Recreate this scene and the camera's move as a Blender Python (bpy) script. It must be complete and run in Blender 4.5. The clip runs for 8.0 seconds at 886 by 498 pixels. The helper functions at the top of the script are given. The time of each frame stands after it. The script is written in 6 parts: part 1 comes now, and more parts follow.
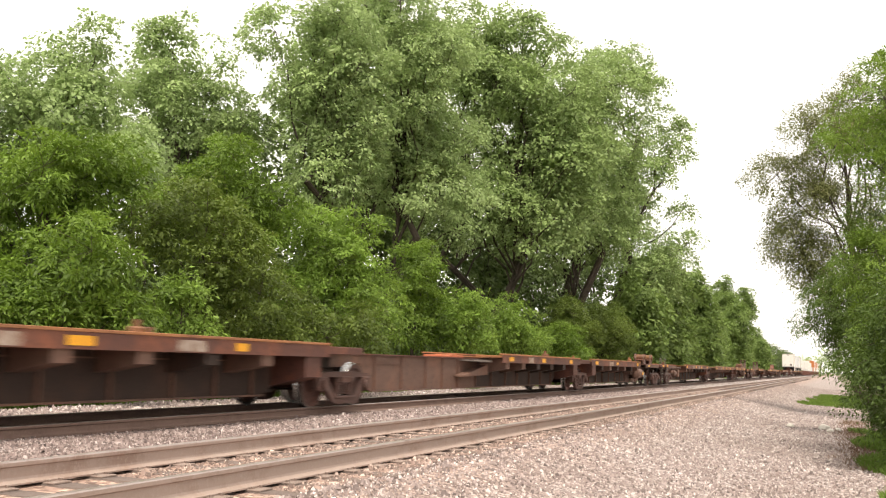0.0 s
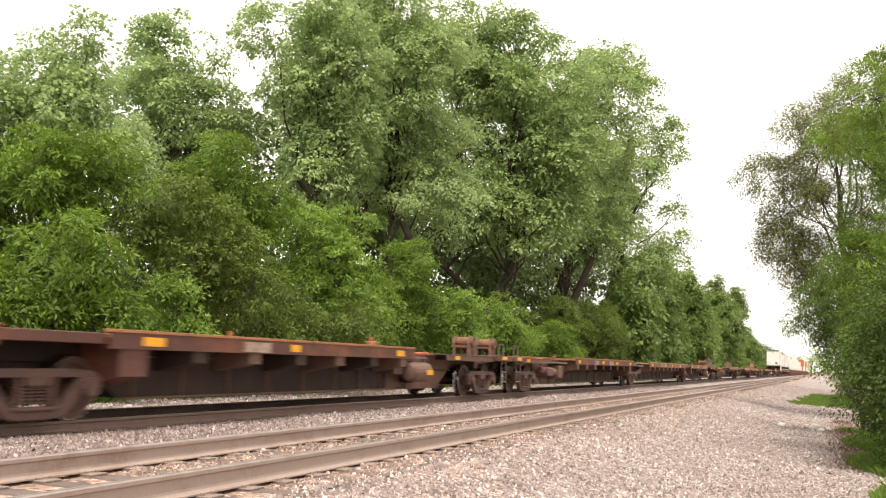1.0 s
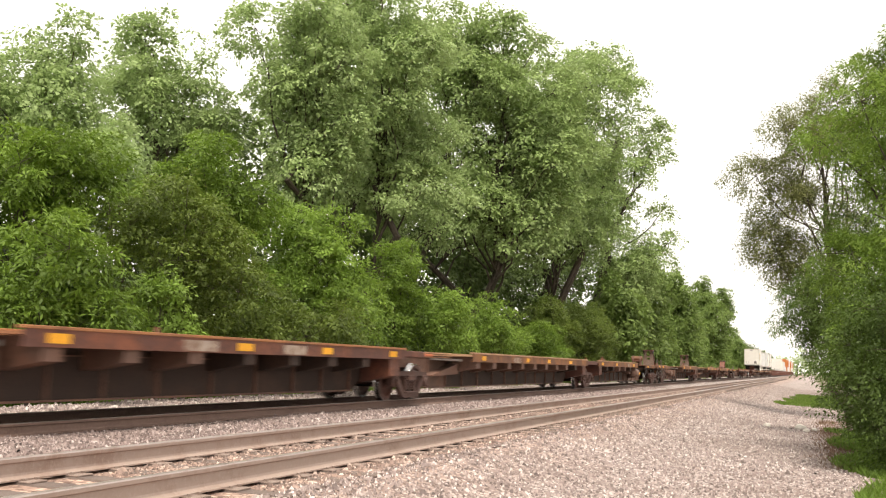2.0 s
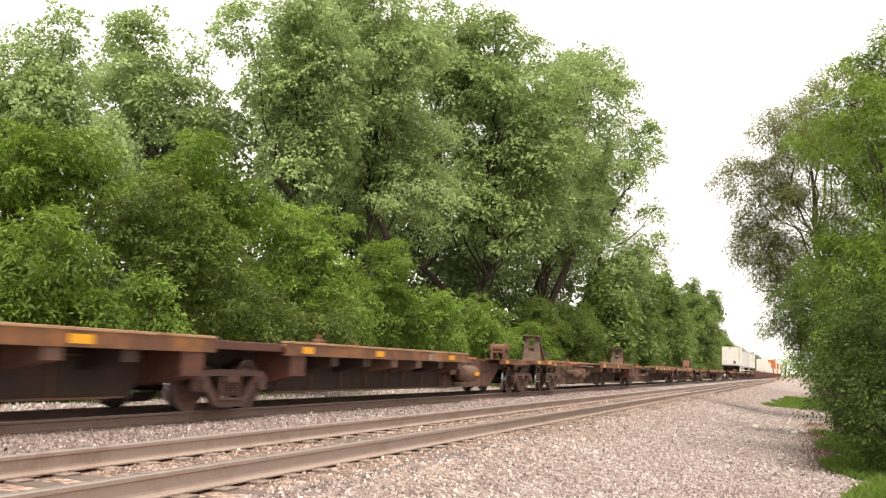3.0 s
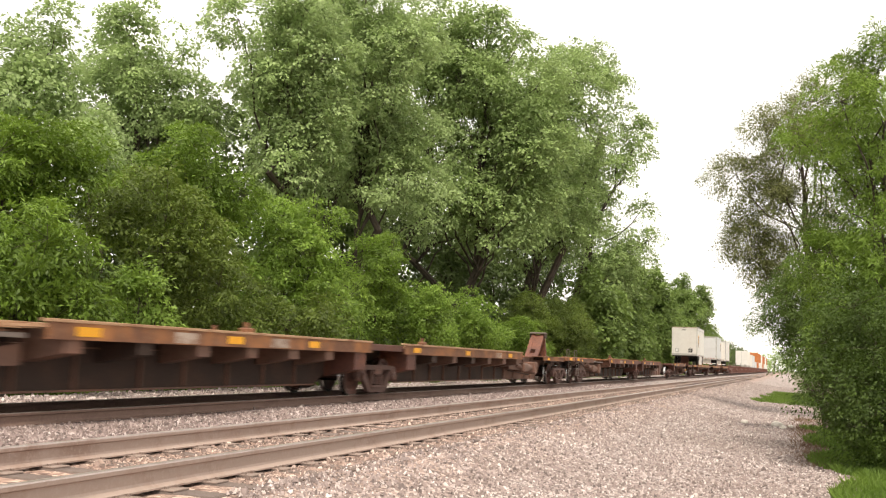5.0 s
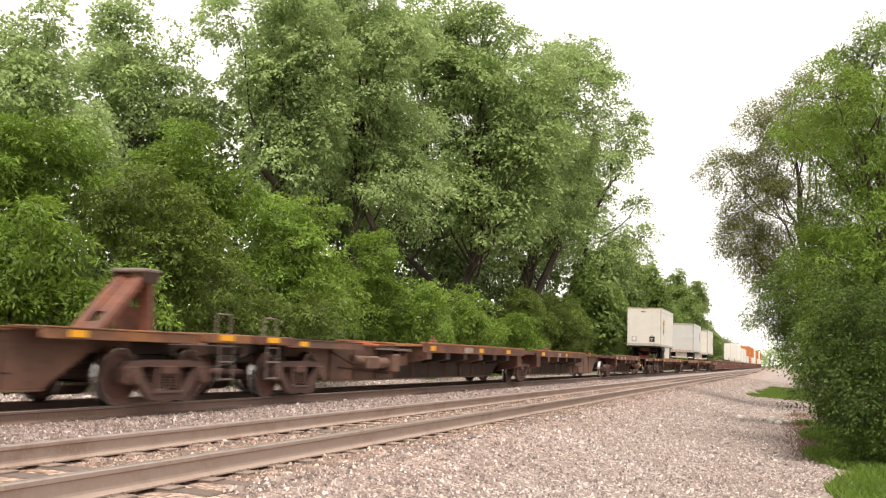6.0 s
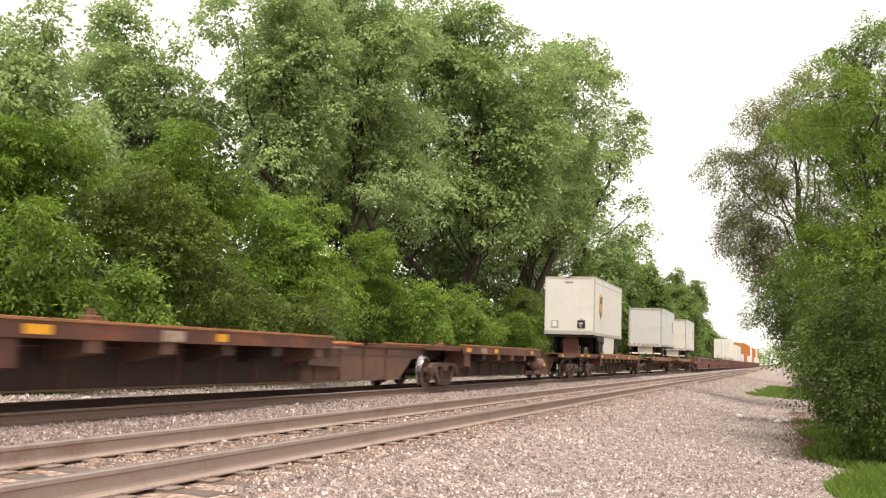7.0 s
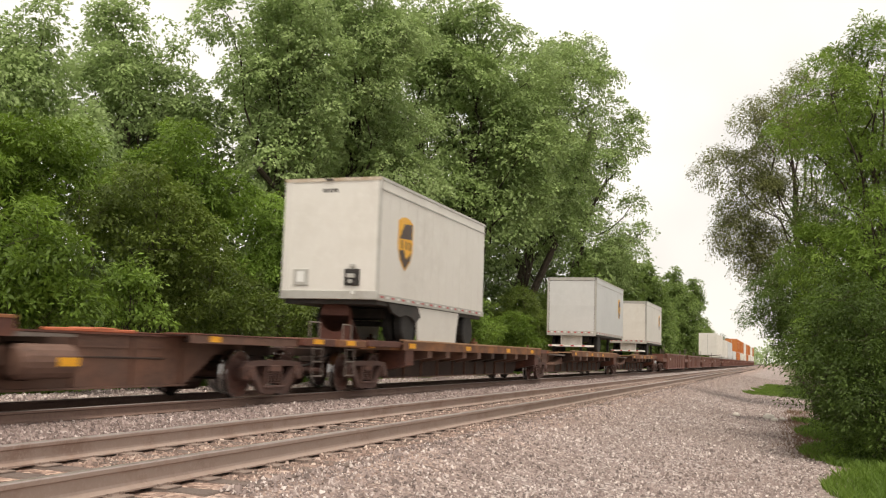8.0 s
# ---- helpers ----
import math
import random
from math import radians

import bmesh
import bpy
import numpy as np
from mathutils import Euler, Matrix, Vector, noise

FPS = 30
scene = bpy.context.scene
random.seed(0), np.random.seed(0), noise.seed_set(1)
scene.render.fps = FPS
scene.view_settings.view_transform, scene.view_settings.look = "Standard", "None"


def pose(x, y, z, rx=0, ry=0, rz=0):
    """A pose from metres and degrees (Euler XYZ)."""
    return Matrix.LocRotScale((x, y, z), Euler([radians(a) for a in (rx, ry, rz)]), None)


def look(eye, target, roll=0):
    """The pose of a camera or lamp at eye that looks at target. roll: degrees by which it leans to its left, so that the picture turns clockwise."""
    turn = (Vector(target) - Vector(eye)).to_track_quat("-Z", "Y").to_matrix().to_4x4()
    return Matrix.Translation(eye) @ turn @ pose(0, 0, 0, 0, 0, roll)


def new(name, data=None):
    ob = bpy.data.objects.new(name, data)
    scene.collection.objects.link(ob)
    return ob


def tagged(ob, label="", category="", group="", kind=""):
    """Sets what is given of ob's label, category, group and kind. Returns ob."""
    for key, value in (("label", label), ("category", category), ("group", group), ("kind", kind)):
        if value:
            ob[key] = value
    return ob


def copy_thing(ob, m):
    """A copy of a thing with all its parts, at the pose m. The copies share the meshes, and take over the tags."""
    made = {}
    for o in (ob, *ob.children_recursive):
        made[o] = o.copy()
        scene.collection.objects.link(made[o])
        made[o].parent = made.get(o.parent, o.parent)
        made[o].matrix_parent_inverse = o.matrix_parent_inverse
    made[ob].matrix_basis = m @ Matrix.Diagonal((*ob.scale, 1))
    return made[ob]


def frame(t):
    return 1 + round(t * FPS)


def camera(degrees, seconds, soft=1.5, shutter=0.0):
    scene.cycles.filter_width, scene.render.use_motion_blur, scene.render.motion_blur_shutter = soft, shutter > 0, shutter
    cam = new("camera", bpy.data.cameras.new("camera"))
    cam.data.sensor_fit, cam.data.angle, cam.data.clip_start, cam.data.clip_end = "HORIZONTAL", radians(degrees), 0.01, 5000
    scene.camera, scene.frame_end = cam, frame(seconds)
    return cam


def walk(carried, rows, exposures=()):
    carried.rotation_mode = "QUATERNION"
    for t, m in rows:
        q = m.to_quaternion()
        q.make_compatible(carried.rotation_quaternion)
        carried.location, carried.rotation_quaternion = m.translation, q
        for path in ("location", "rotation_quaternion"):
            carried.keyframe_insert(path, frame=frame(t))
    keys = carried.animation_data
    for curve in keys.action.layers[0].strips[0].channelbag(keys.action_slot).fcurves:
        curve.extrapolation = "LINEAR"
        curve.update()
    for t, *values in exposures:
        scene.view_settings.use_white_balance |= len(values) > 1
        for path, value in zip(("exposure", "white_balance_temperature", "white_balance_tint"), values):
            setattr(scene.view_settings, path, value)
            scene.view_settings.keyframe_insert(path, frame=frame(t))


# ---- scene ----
# Camera: held by hand beside the gravel, panning slowly to the right
EYE = (0.0, 0.0, 1.02)
cam = camera(49.8, 8.0, soft=1.15, shutter=0.22)


def aim(yaw, pitch, roll):
    a, b = radians(yaw), radians(pitch)
    way = Vector((-math.sin(a) * math.cos(b), math.cos(a) * math.cos(b), math.sin(b)))
    return look(EYE, Vector(EYE) + way, roll)


walk(cam, [
    (0.0, aim(22.393, 6.763, 1.628)), (0.5, aim(22.210, 6.698, 1.800)), (1.0, aim(21.934, 6.705, 1.762)),
    (1.5, aim(21.565, 6.731, 1.720)), (3.0, aim(20.616, 6.798, 2.058)), (3.5, aim(20.442, 6.786, 2.121)),
    (4.0, aim(20.285, 6.703, 2.155)), (4.5, aim(20.156, 6.572, 2.300)), (6.0, aim(19.782, 6.281, 2.047)),
    (6.5, aim(19.782, 6.229, 1.800)), (7.0, aim(19.717, 6.274, 1.885)), (7.5, aim(19.616, 6.250, 1.828)),
    (8.0, aim(19.555, 6.205, 1.851))],
    exposures=[(0.0, 1.0, 7300, 10), (4.5, 0.9, 7300, 10), (6.5, 0.87, 7300, 10), (7.2, 0.75, 7300, 10), (8.0, 0.38, 7300, 10)])

# Light: a bright overcast sky, the sun only a soft glow behind cloud
world = bpy.data.worlds.new("overcast_sky")
scene.world = world
world.use_nodes = True
wn, wl = world.node_tree.nodes, world.node_tree.links
wn.clear()
sky = wn.new("ShaderNodeTexSky")
sky.sky_type, sky.sun_disc = "NISHITA", False
sky.sun_elevation, sky.sun_rotation = radians(66), radians(159)
sky_dim = wn.new("ShaderNodeMixRGB")
sky_dim.blend_type, sky_dim.inputs[0].default_value = "MULTIPLY", 1.0
sky_dim.inputs[2].default_value = (0.1, 0.1, 0.1, 1)
cloud = wn.new("ShaderNodeTexNoise")
cloud.inputs["Scale"].default_value, cloud.inputs["Detail"].default_value = 2.2, 4
cloud_ramp = wn.new("ShaderNodeValToRGB")
cloud_ramp.color_ramp.elements[0].color = (0.66, 0.66, 0.68, 1)
cloud_ramp.color_ramp.elements[1].color = (1.0, 1.0, 1.0, 1)
cloud_ramp.color_ramp.elements[0].position, cloud_ramp.color_ramp.elements[1].position = 0.3, 0.6
cover = wn.new("ShaderNodeMixRGB")
cover.inputs[0].default_value = 0.92
back = wn.new("ShaderNodeBackground")
back.inputs["Strength"].default_value = 1.0
wout = wn.new("ShaderNodeOutputWorld")
wl.new(sky.outputs[0], sky_dim.inputs[1])
wl.new(cloud.outputs["Fac"], cloud_ramp.inputs[0])
wl.new(sky_dim.outputs[0], cover.inputs[1])
wl.new(cloud_ramp.outputs[0], cover.inputs[2])
wl.new(cover.outputs[0], back.inputs["Color"])
wl.new(back.outputs[0], wout.inputs[0])
sun = new("sun", bpy.data.lights.new("sun", "SUN"))
sun.data.energy, sun.data.angle, sun.data.color = 2.0, radians(20), (1.0, 0.96, 0.9)
sun.matrix_world = look((3, -8, 19), (0, 0, 0))


# Materials
def nodes_of(name):
    m = bpy.data.materials.new(name)
    m.use_nodes = True
    t = m.node_tree
    return m, t.nodes, t.links, t.nodes["Principled BSDF"]


def ramp(n, l, source, stops):
    r = n.new("ShaderNodeValToRGB")
    e = r.color_ramp.elements
    while len(e) < len(stops):
        e.new(0.5)
    for k, (p, c) in zip(e, stops):
        k.position, k.color = p, (*c, 1)
    l.new(source, r.inputs[0])
    return r.outputs[0]


def noise_out(n, l, vec, scale, detail=4, rough=0.6):
    t = n.new("ShaderNodeTexNoise")
    t.inputs["Scale"].default_value, t.inputs["Detail"].default_value, t.inputs["Roughness"].default_value = scale, detail, rough
    l.new(vec, t.inputs["Vector"])
    return t.outputs["Fac"]


def mixed(n, l, fac, a, b, kind="MIX"):
    m = n.new("ShaderNodeMixRGB")
    m.blend_type = kind
    for i, v in ((0, fac), (1, a), (2, b)):
        if isinstance(v, (int, float)):
            m.inputs[i].default_value = v
        elif isinstance(v, tuple):
            m.inputs[i].default_value = (*v, 1)
        else:
            l.new(v, m.inputs[i])
    return m.outputs[0]


def surface(name, base, wear, stain, scale=3.0, fine=40.0, rough=0.7, metal=0.0, bump=0.3, vary=0.25, wear_at=0.58):
    """A weathered surface: base colour, patches of wear, fine stains and grain."""
    m, n, l, b = nodes_of(name)
    co = n.new("ShaderNodeTexCoord").outputs["Object"]
    big = noise_out(n, l, co, scale, 6, 0.65)
    small = noise_out(n, l, co, fine, 5, 0.7)
    c = mixed(n, l, ramp(n, l, big, [(wear_at - 0.1, (0, 0, 0)), (wear_at + 0.08, (1, 1, 1))]), base, wear)
    c = mixed(n, l, ramp(n, l, small, [(0.5, (0, 0, 0)), (0.72, (1, 1, 1))]), c, stain)
    info = n.new("ShaderNodeObjectInfo").outputs["Random"]
    c = mixed(n, l, vary, c, ramp(n, l, info, [(0, (0.55, 0.55, 0.55)), (1, (1.0, 1.0, 1.0))]), "MULTIPLY")
    l.new(c, b.inputs["Base Color"])
    b.inputs["Metallic"].default_value = metal
    l.new(ramp(n, l, small, [(0, (rough - 0.12,) * 3), (1, (min(1, rough + 0.15),) * 3)]), b.inputs["Roughness"])
    bp = n.new("ShaderNodeBump")
    bp.inputs["Strength"].default_value, bp.inputs["Distance"].default_value = bump, 0.01
    l.new(small, bp.inputs["Height"])
    l.new(bp.outputs[0], b.inputs["Normal"])
    return m


def leaf_material(name, dark, light, glow, through_light=0.42):
    m, n, l, b = nodes_of(name)
    co = n.new("ShaderNodeTexCoord").outputs["Object"]
    isl = n.new("ShaderNodeNewGeometry").outputs["Random Per Island"]
    patch = noise_out(n, l, co, 0.55, 3)
    spray = noise_out(n, l, co, 2.3, 3)
    c = mixed(n, l, isl, dark, light)
    # dark patches painted in for the gaps among sprays, also varying the tone
    c = mixed(n, l, ramp(n, l, spray, [(0.35, (0.75, 0.75, 0.75)), (0.6, (0, 0, 0))]), c, dark)
    c = mixed(n, l, ramp(n, l, patch, [(0.4, (0, 0, 0)), (0.68, (0.7, 0.7, 0.7))]), c, glow)
    l.new(c, b.inputs["Base Color"])
    b.inputs["Roughness"].default_value = 0.55
    b.inputs["Specular IOR Level"].default_value = 0.3
    tr = n.new("ShaderNodeBsdfTranslucent")
    l.new(mixed(n, l, 0.6, c, glow), tr.inputs["Color"])
    mx = n.new("ShaderNodeMixShader")
    mx.inputs[0].default_value = through_light
    l.new(b.outputs[0], mx.inputs[1])
    l.new(tr.outputs[0], mx.inputs[2])
    l.new(mx.outputs[0], n["Material Output"].inputs["Surface"])
    return m


def ground_material():
    """Crushed stone along the tracks, running out into soil and grass on both sides."""
    m, n, l, b = nodes_of("ground_stone_and_grass")
    co = n.new("ShaderNodeTexCoord").outputs["Object"]
    cell = n.new("ShaderNodeTexVoronoi")
    cell.inputs["Scale"].default_value = 22
    l.new(co, cell.inputs["Vector"])
    hue = n.new("ShaderNodeSeparateColor")
    l.new(cell.outputs["Color"], hue.inputs[0])
    stone = ramp(n, l, hue.outputs[0], [(0, (0.10, 0.075, 0.072)), (0.35, (0.25, 0.20, 0.188)), (0.75, (0.37, 0.305, 0.285)), (1, (0.60, 0.54, 0.515))])
    big = noise_out(n, l, co, 0.35, 6, 0.6)
    stone = mixed(n, l, ramp(n, l, big, [(0.42, (0, 0, 0)), (0.66, (0.55, 0.55, 0.55))]), stone, (0.22, 0.17, 0.15))
    xyz = n.new("ShaderNodeSeparateXYZ")
    l.new(co, xyz.inputs[0])
    wob = n.new("ShaderNodeMath")
    wob.operation = "MULTIPLY_ADD"
    l.new(noise_out(n, l, co, 0.6, 5, 0.7), wob.inputs[0])
    wob.inputs[1].default_value = 2.0
    l.new(xyz.outputs[0], wob.inputs[2])
    # rusty brake dust along the near track
    rust = n.new("ShaderNodeMapRange")
    rust.inputs["From Min"].default_value, rust.inputs["From Max"].default_value = 2.6, 0.7
    dist = n.new("ShaderNodeMath")
    dist.operation = "ABSOLUTE"
    off = n.new("ShaderNodeMath")
    off.operation = "ADD"
    off.inputs[1].default_value = 4.0
    l.new(wob.outputs[0], off.inputs[0])
    l.new(off.outputs[0], dist.inputs[0])
    l.new(dist.outputs[0], rust.inputs["Value"])
    rusty = mixed(n, l, 1.0, stone, (1.05, 0.74, 0.55), "MULTIPLY")
    half = n.new("ShaderNodeMath")
    half.operation = "MULTIPLY"
    half.inputs[1].default_value = 0.65
    l.new(rust.outputs[0], half.inputs[0])
    stone = mixed(n, l, half.outputs[0], stone, rusty)
    grass = ramp(n, l, noise_out(n, l, co, 9, 6, 0.8), [(0.3, (0.035, 0.05, 0.012)), (0.7, (0.13, 0.21, 0.04))])
    right = n.new("ShaderNodeMapRange")
    right.inputs["From Min"].default_value, right.inputs["From Max"].default_value = 1.6, 2.1
    l.new(wob.outputs[0], right.inputs["Value"])
    left = n.new("ShaderNodeMapRange")
    left.inputs["From Min"].default_value, left.inputs["From Max"].default_value = -14.6, -15.6
    l.new(wob.outputs[0], left.inputs["Value"])
    soil = mixed(n, l, ramp(n, l, noise_out(n, l, co, 0.8, 4), [(0.45, (0, 0, 0)), (0.62, (1, 1, 1))]), (0.13, 0.09, 0.07), grass)
    c = mixed(n, l, right.outputs[0], stone, soil)
    c = mixed(n, l, left.outputs[0], c, mixed(n, l, 0.5, grass, (0.06, 0.045, 0.03)))
    # train shade painted near-black over oil and brake dust between the busy far track's rails
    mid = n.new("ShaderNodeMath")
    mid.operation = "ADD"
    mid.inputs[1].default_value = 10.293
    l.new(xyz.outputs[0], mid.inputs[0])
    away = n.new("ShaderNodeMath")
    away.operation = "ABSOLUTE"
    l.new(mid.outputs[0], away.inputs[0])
    shade_band = n.new("ShaderNodeMapRange")
    shade_band.inputs["From Min"].default_value, shade_band.inputs["From Max"].default_value = 1.0, 0.72
    l.new(away.outputs[0], shade_band.inputs["Value"])
    c = mixed(n, l, shade_band.outputs[0], c, (0.018, 0.014, 0.012))
    l.new(c, b.inputs["Base Color"])
    b.inputs["Roughness"].default_value = 0.92
    bp = n.new("ShaderNodeBump")
    bp.inputs["Strength"].default_value, bp.inputs["Distance"].default_value = 0.9, 0.03
    l.new(cell.outputs["Distance"], bp.inputs["Height"])
    bp.invert = True
    l.new(bp.outputs[0], b.inputs["Normal"])
    return m


def stone_material(name="crushed_stone", tone=(1, 1, 1)):
    m, n, l, b = nodes_of(name)
    g = n.new("ShaderNodeNewGeometry")
    co = n.new("ShaderNodeTexCoord").outputs["Object"]
    c = ramp(n, l, g.outputs["Random Per Island"], [(0, (0.13, 0.105, 0.10)), (0.3, (0.27, 0.22, 0.207)), (0.6, (0.36, 0.298, 0.28)), (0.82, (0.46, 0.395, 0.37)), (0.94, (0.64, 0.585, 0.56)), (1, (0.85, 0.81, 0.78))])
    c = mixed(n, l, 0.5, c, ramp(n, l, noise_out(n, l, co, 0.4, 5), [(0.35, (0.62, 0.57, 0.54)), (0.65, (1, 1, 1))]), "MULTIPLY")
    c = mixed(n, l, 0.3, c, ramp(n, l, noise_out(n, l, co, 60, 3), [(0.3, (0.5, 0.45, 0.4)), (0.7, (1, 1, 1))]), "MULTIPLY")
    c = mixed(n, l, 1.0, c, tone, "MULTIPLY")
    l.new(c, b.inputs["Base Color"])
    b.inputs["Roughness"].default_value = 0.85
    return m


def plain(name, c, rough=0.5, metal=0.0, dirt=0.25):
    return surface(name, c, tuple(v * (1 - dirt) for v in c), tuple(v * (1 - dirt * 1.4) for v in c), 1.2, 25, rough, metal, 0.08, 0.1)


GROUND = ground_material()
STONE = stone_material("crushed_stone", (0.96, 0.92, 0.925))
BALLAST_STONE = stone_material("track_ballast_stone", (0.82, 0.755, 0.76))
RUST_STONE = stone_material("rust_stained_stone", (0.93, 0.80, 0.73))
RAIL_SIDE = surface("rail_rust", (0.345, 0.262, 0.225), (0.275, 0.19, 0.155), (0.39, 0.305, 0.268), 2, 30, 0.75, 0.1, 0.2, 0.05)
# Darker copy of the rail rust: the far rails' shade is in the colour.
RAIL_DARK = surface("rail_shaded_rust", (0.168, 0.105, 0.085), (0.123, 0.075, 0.060), (0.224, 0.145, 0.115), 2, 30, 0.75, 0.1, 0.2, 0.05)
RAIL_TOP = surface("rail_running_surface", (0.36, 0.30, 0.28), (0.25, 0.18, 0.155), (0.42, 0.37, 0.35), 4, 60, 0.32, 0.6, 0.05, 0.05)
TIE = surface("weathered_tie_timber", (0.143, 0.105, 0.090), (0.078, 0.056, 0.050), (0.215, 0.167, 0.149), 4, 45, 0.9, 0, 0.6, 0.4)
TIE_STEEL = surface("tie_plate_rust", (0.27, 0.20, 0.17), (0.32, 0.25, 0.215), (0.16, 0.11, 0.09), 6, 50, 0.8, 0.1, 0.3, 0.3)
BROWN = surface("oxide_brown_paint", (0.113, 0.042, 0.030), (0.225, 0.073, 0.037), (0.062, 0.027, 0.022), 1.1, 12, 0.62, 0.0, 0.2, 0.35)
# Shade under the decks is put into this near-black, along with grime.
DEEP = surface("grimy_shaded_underframe", (0.034, 0.018, 0.013), (0.06, 0.029, 0.019), (0.02, 0.012, 0.010), 1.3, 18, 0.8, 0.0, 0.25, 0.2)
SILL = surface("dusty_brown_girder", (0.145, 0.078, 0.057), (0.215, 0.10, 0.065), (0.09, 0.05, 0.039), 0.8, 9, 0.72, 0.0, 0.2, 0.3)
ORANGE_RUST = surface("orange_rust_deck", (0.37, 0.15, 0.06), (0.21, 0.085, 0.045), (0.44, 0.22, 0.11), 1.2, 14, 0.8, 0.0, 0.4, 0.4)
MOTTLED = surface("mottled_orange_brown_rust", (0.15, 0.065, 0.036), (0.37, 0.15, 0.052), (0.24, 0.125, 0.07), 0.9, 7, 0.75, 0.0, 0.3, 0.3, 0.57)
TAN_RUST = surface("tan_worn_deck", (0.40, 0.24, 0.14), (0.25, 0.12, 0.065), (0.48, 0.33, 0.22), 1.5, 14, 0.85, 0.0, 0.4, 0.3)
TRUCK = surface("truck_cast_steel", (0.085, 0.044, 0.036), (0.141, 0.061, 0.041), (0.047, 0.027, 0.025), 4, 30, 0.75, 0.0, 0.4, 0.3)
WHEEL = surface("wheel_plate", (0.085, 0.037, 0.029), (0.130, 0.051, 0.035), (0.045, 0.025, 0.022), 3, 30, 0.7, 0.0, 0.2, 0.3)
TREAD = surface("polished_wheel_tread", (0.44, 0.43, 0.43), (0.34, 0.33, 0.32), (0.50, 0.49, 0.49), 4, 60, 0.2, 1.0, 0.05, 0.05)
YELLOW = surface("yellow_reflective_plate", (0.85, 0.40, 0.02), (0.80, 0.36, 0.02), (0.62, 0.28, 0.04), 3, 30, 0.5, 0, 0.05, 0.2)
STENCIL = surface("worn_stencil_paint", (0.42, 0.33, 0.27), (0.24, 0.14, 0.10), (0.50, 0.42, 0.36), 4, 12, 0.8, 0, 0.1, 0.4, 0.5)
BRIGHT_RUST = surface("red_orange_rust", (0.50, 0.13, 0.06), (0.36, 0.12, 0.06), (0.60, 0.24, 0.14), 3, 18, 0.8, 0, 0.3, 0.3)
STEP_GREY = surface("grey_grating", (0.20, 0.165, 0.145), (0.13, 0.10, 0.09), (0.27, 0.23, 0.21), 4, 30, 0.7, 0.2, 0.3, 0.3)
HITCH_DUST = surface("dusty_tan_brown_steel", (0.20, 0.145, 0.115), (0.14, 0.085, 0.065), (0.26, 0.20, 0.165), 3, 20, 0.75, 0.0, 0.3, 0.2)
WHITE_BOX = surface("white_trailer_panel", (0.72, 0.695, 0.655), (0.65, 0.62, 0.575), (0.76, 0.74, 0.70), 0.5, 3.5, 0.42, 0, 0.03, 0.12)
GREY_BOX = surface("pale_grey_trailer_panel", (0.62, 0.63, 0.64), (0.57, 0.58, 0.59), (0.66, 0.67, 0.68), 0.5, 3.5, 0.42, 0, 0.03, 0.12)
ALU = surface("dull_aluminium_trim", (0.50, 0.49, 0.46), (0.40, 0.38, 0.35), (0.55, 0.54, 0.52), 2, 20, 0.45, 0.3, 0.05, 0.1)
TAN_EDGE = surface("stained_trailer_edge", (0.58, 0.50, 0.41), (0.42, 0.30, 0.20), (0.52, 0.45, 0.38), 3, 12, 0.6, 0, 0.1, 0.1)
TYRE = surface("black_tyre_rubber", (0.022, 0.021, 0.02), (0.04, 0.036, 0.033), (0.016, 0.016, 0.016), 5, 40, 0.85, 0, 0.2, 0.1)
BLACK = surface("black_chassis_paint", (0.03, 0.027, 0.025), (0.055, 0.045, 0.04), (0.02, 0.018, 0.018), 3, 25, 0.7, 0, 0.1, 0.2)
EMBLEM_YELLOW = plain("emblem_yellow", (0.85, 0.43, 0.02), 0.4)
EMBLEM_BROWN = plain("emblem_brown", (0.055, 0.022, 0.012), 0.4)
RED_MARK = plain("red_reflective_tape", (0.55, 0.05, 0.06), 0.4)
WHITE_MARK = plain("white_reflective_tape", (0.8, 0.8, 0.78), 0.4, dirt=0.1)
WELL = surface("well_car_oxide_red", (0.155, 0.062, 0.045), (0.20, 0.088, 0.06), (0.105, 0.05, 0.04), 0.7, 10, 0.65, 0, 0.15, 0.2)
ORANGE_BOX = surface("orange_container_paint", (0.500, 0.160, 0.036), (0.442, 0.136, 0.032), (0.545, 0.216, 0.072), 0.5, 4, 0.5, 0, 0.05, 0.2)
DEEP_WOOD = surface("rotten_timber", (0.055, 0.04, 0.035), (0.12, 0.085, 0.07), (0.03, 0.022, 0.02), 6, 40, 0.95, 0, 0.6, 0.2)
PALE_ROCK = surface("pale_limestone", (0.58, 0.54, 0.48), (0.42, 0.38, 0.33), (0.66, 0.62, 0.57), 4, 30, 0.9, 0, 0.5, 0.2)
BARK = surface("furrowed_bark", (0.065, 0.048, 0.036), (0.04, 0.03, 0.023), (0.10, 0.08, 0.06), 3, 14, 0.95, 0, 0.8, 0.2)
LEAF_LUSH = leaf_material("leaf_bright_green", (0.05, 0.085, 0.012), (0.165, 0.27, 0.036), (0.23, 0.36, 0.05), 0.34)
LEAF_OLIVE = leaf_material("leaf_mid_green", (0.042, 0.062, 0.012), (0.145, 0.205, 0.038), (0.21, 0.29, 0.053), 0.33)
LEAF_PALE = leaf_material("leaf_yellow_green", (0.075, 0.122, 0.021), (0.235, 0.37, 0.062), (0.3, 0.455, 0.08), 0.37)
LEAF_ROW = leaf_material("leaf_row_green", (0.075, 0.112, 0.03), (0.205, 0.3, 0.078), (0.24, 0.345, 0.09), 0.36)
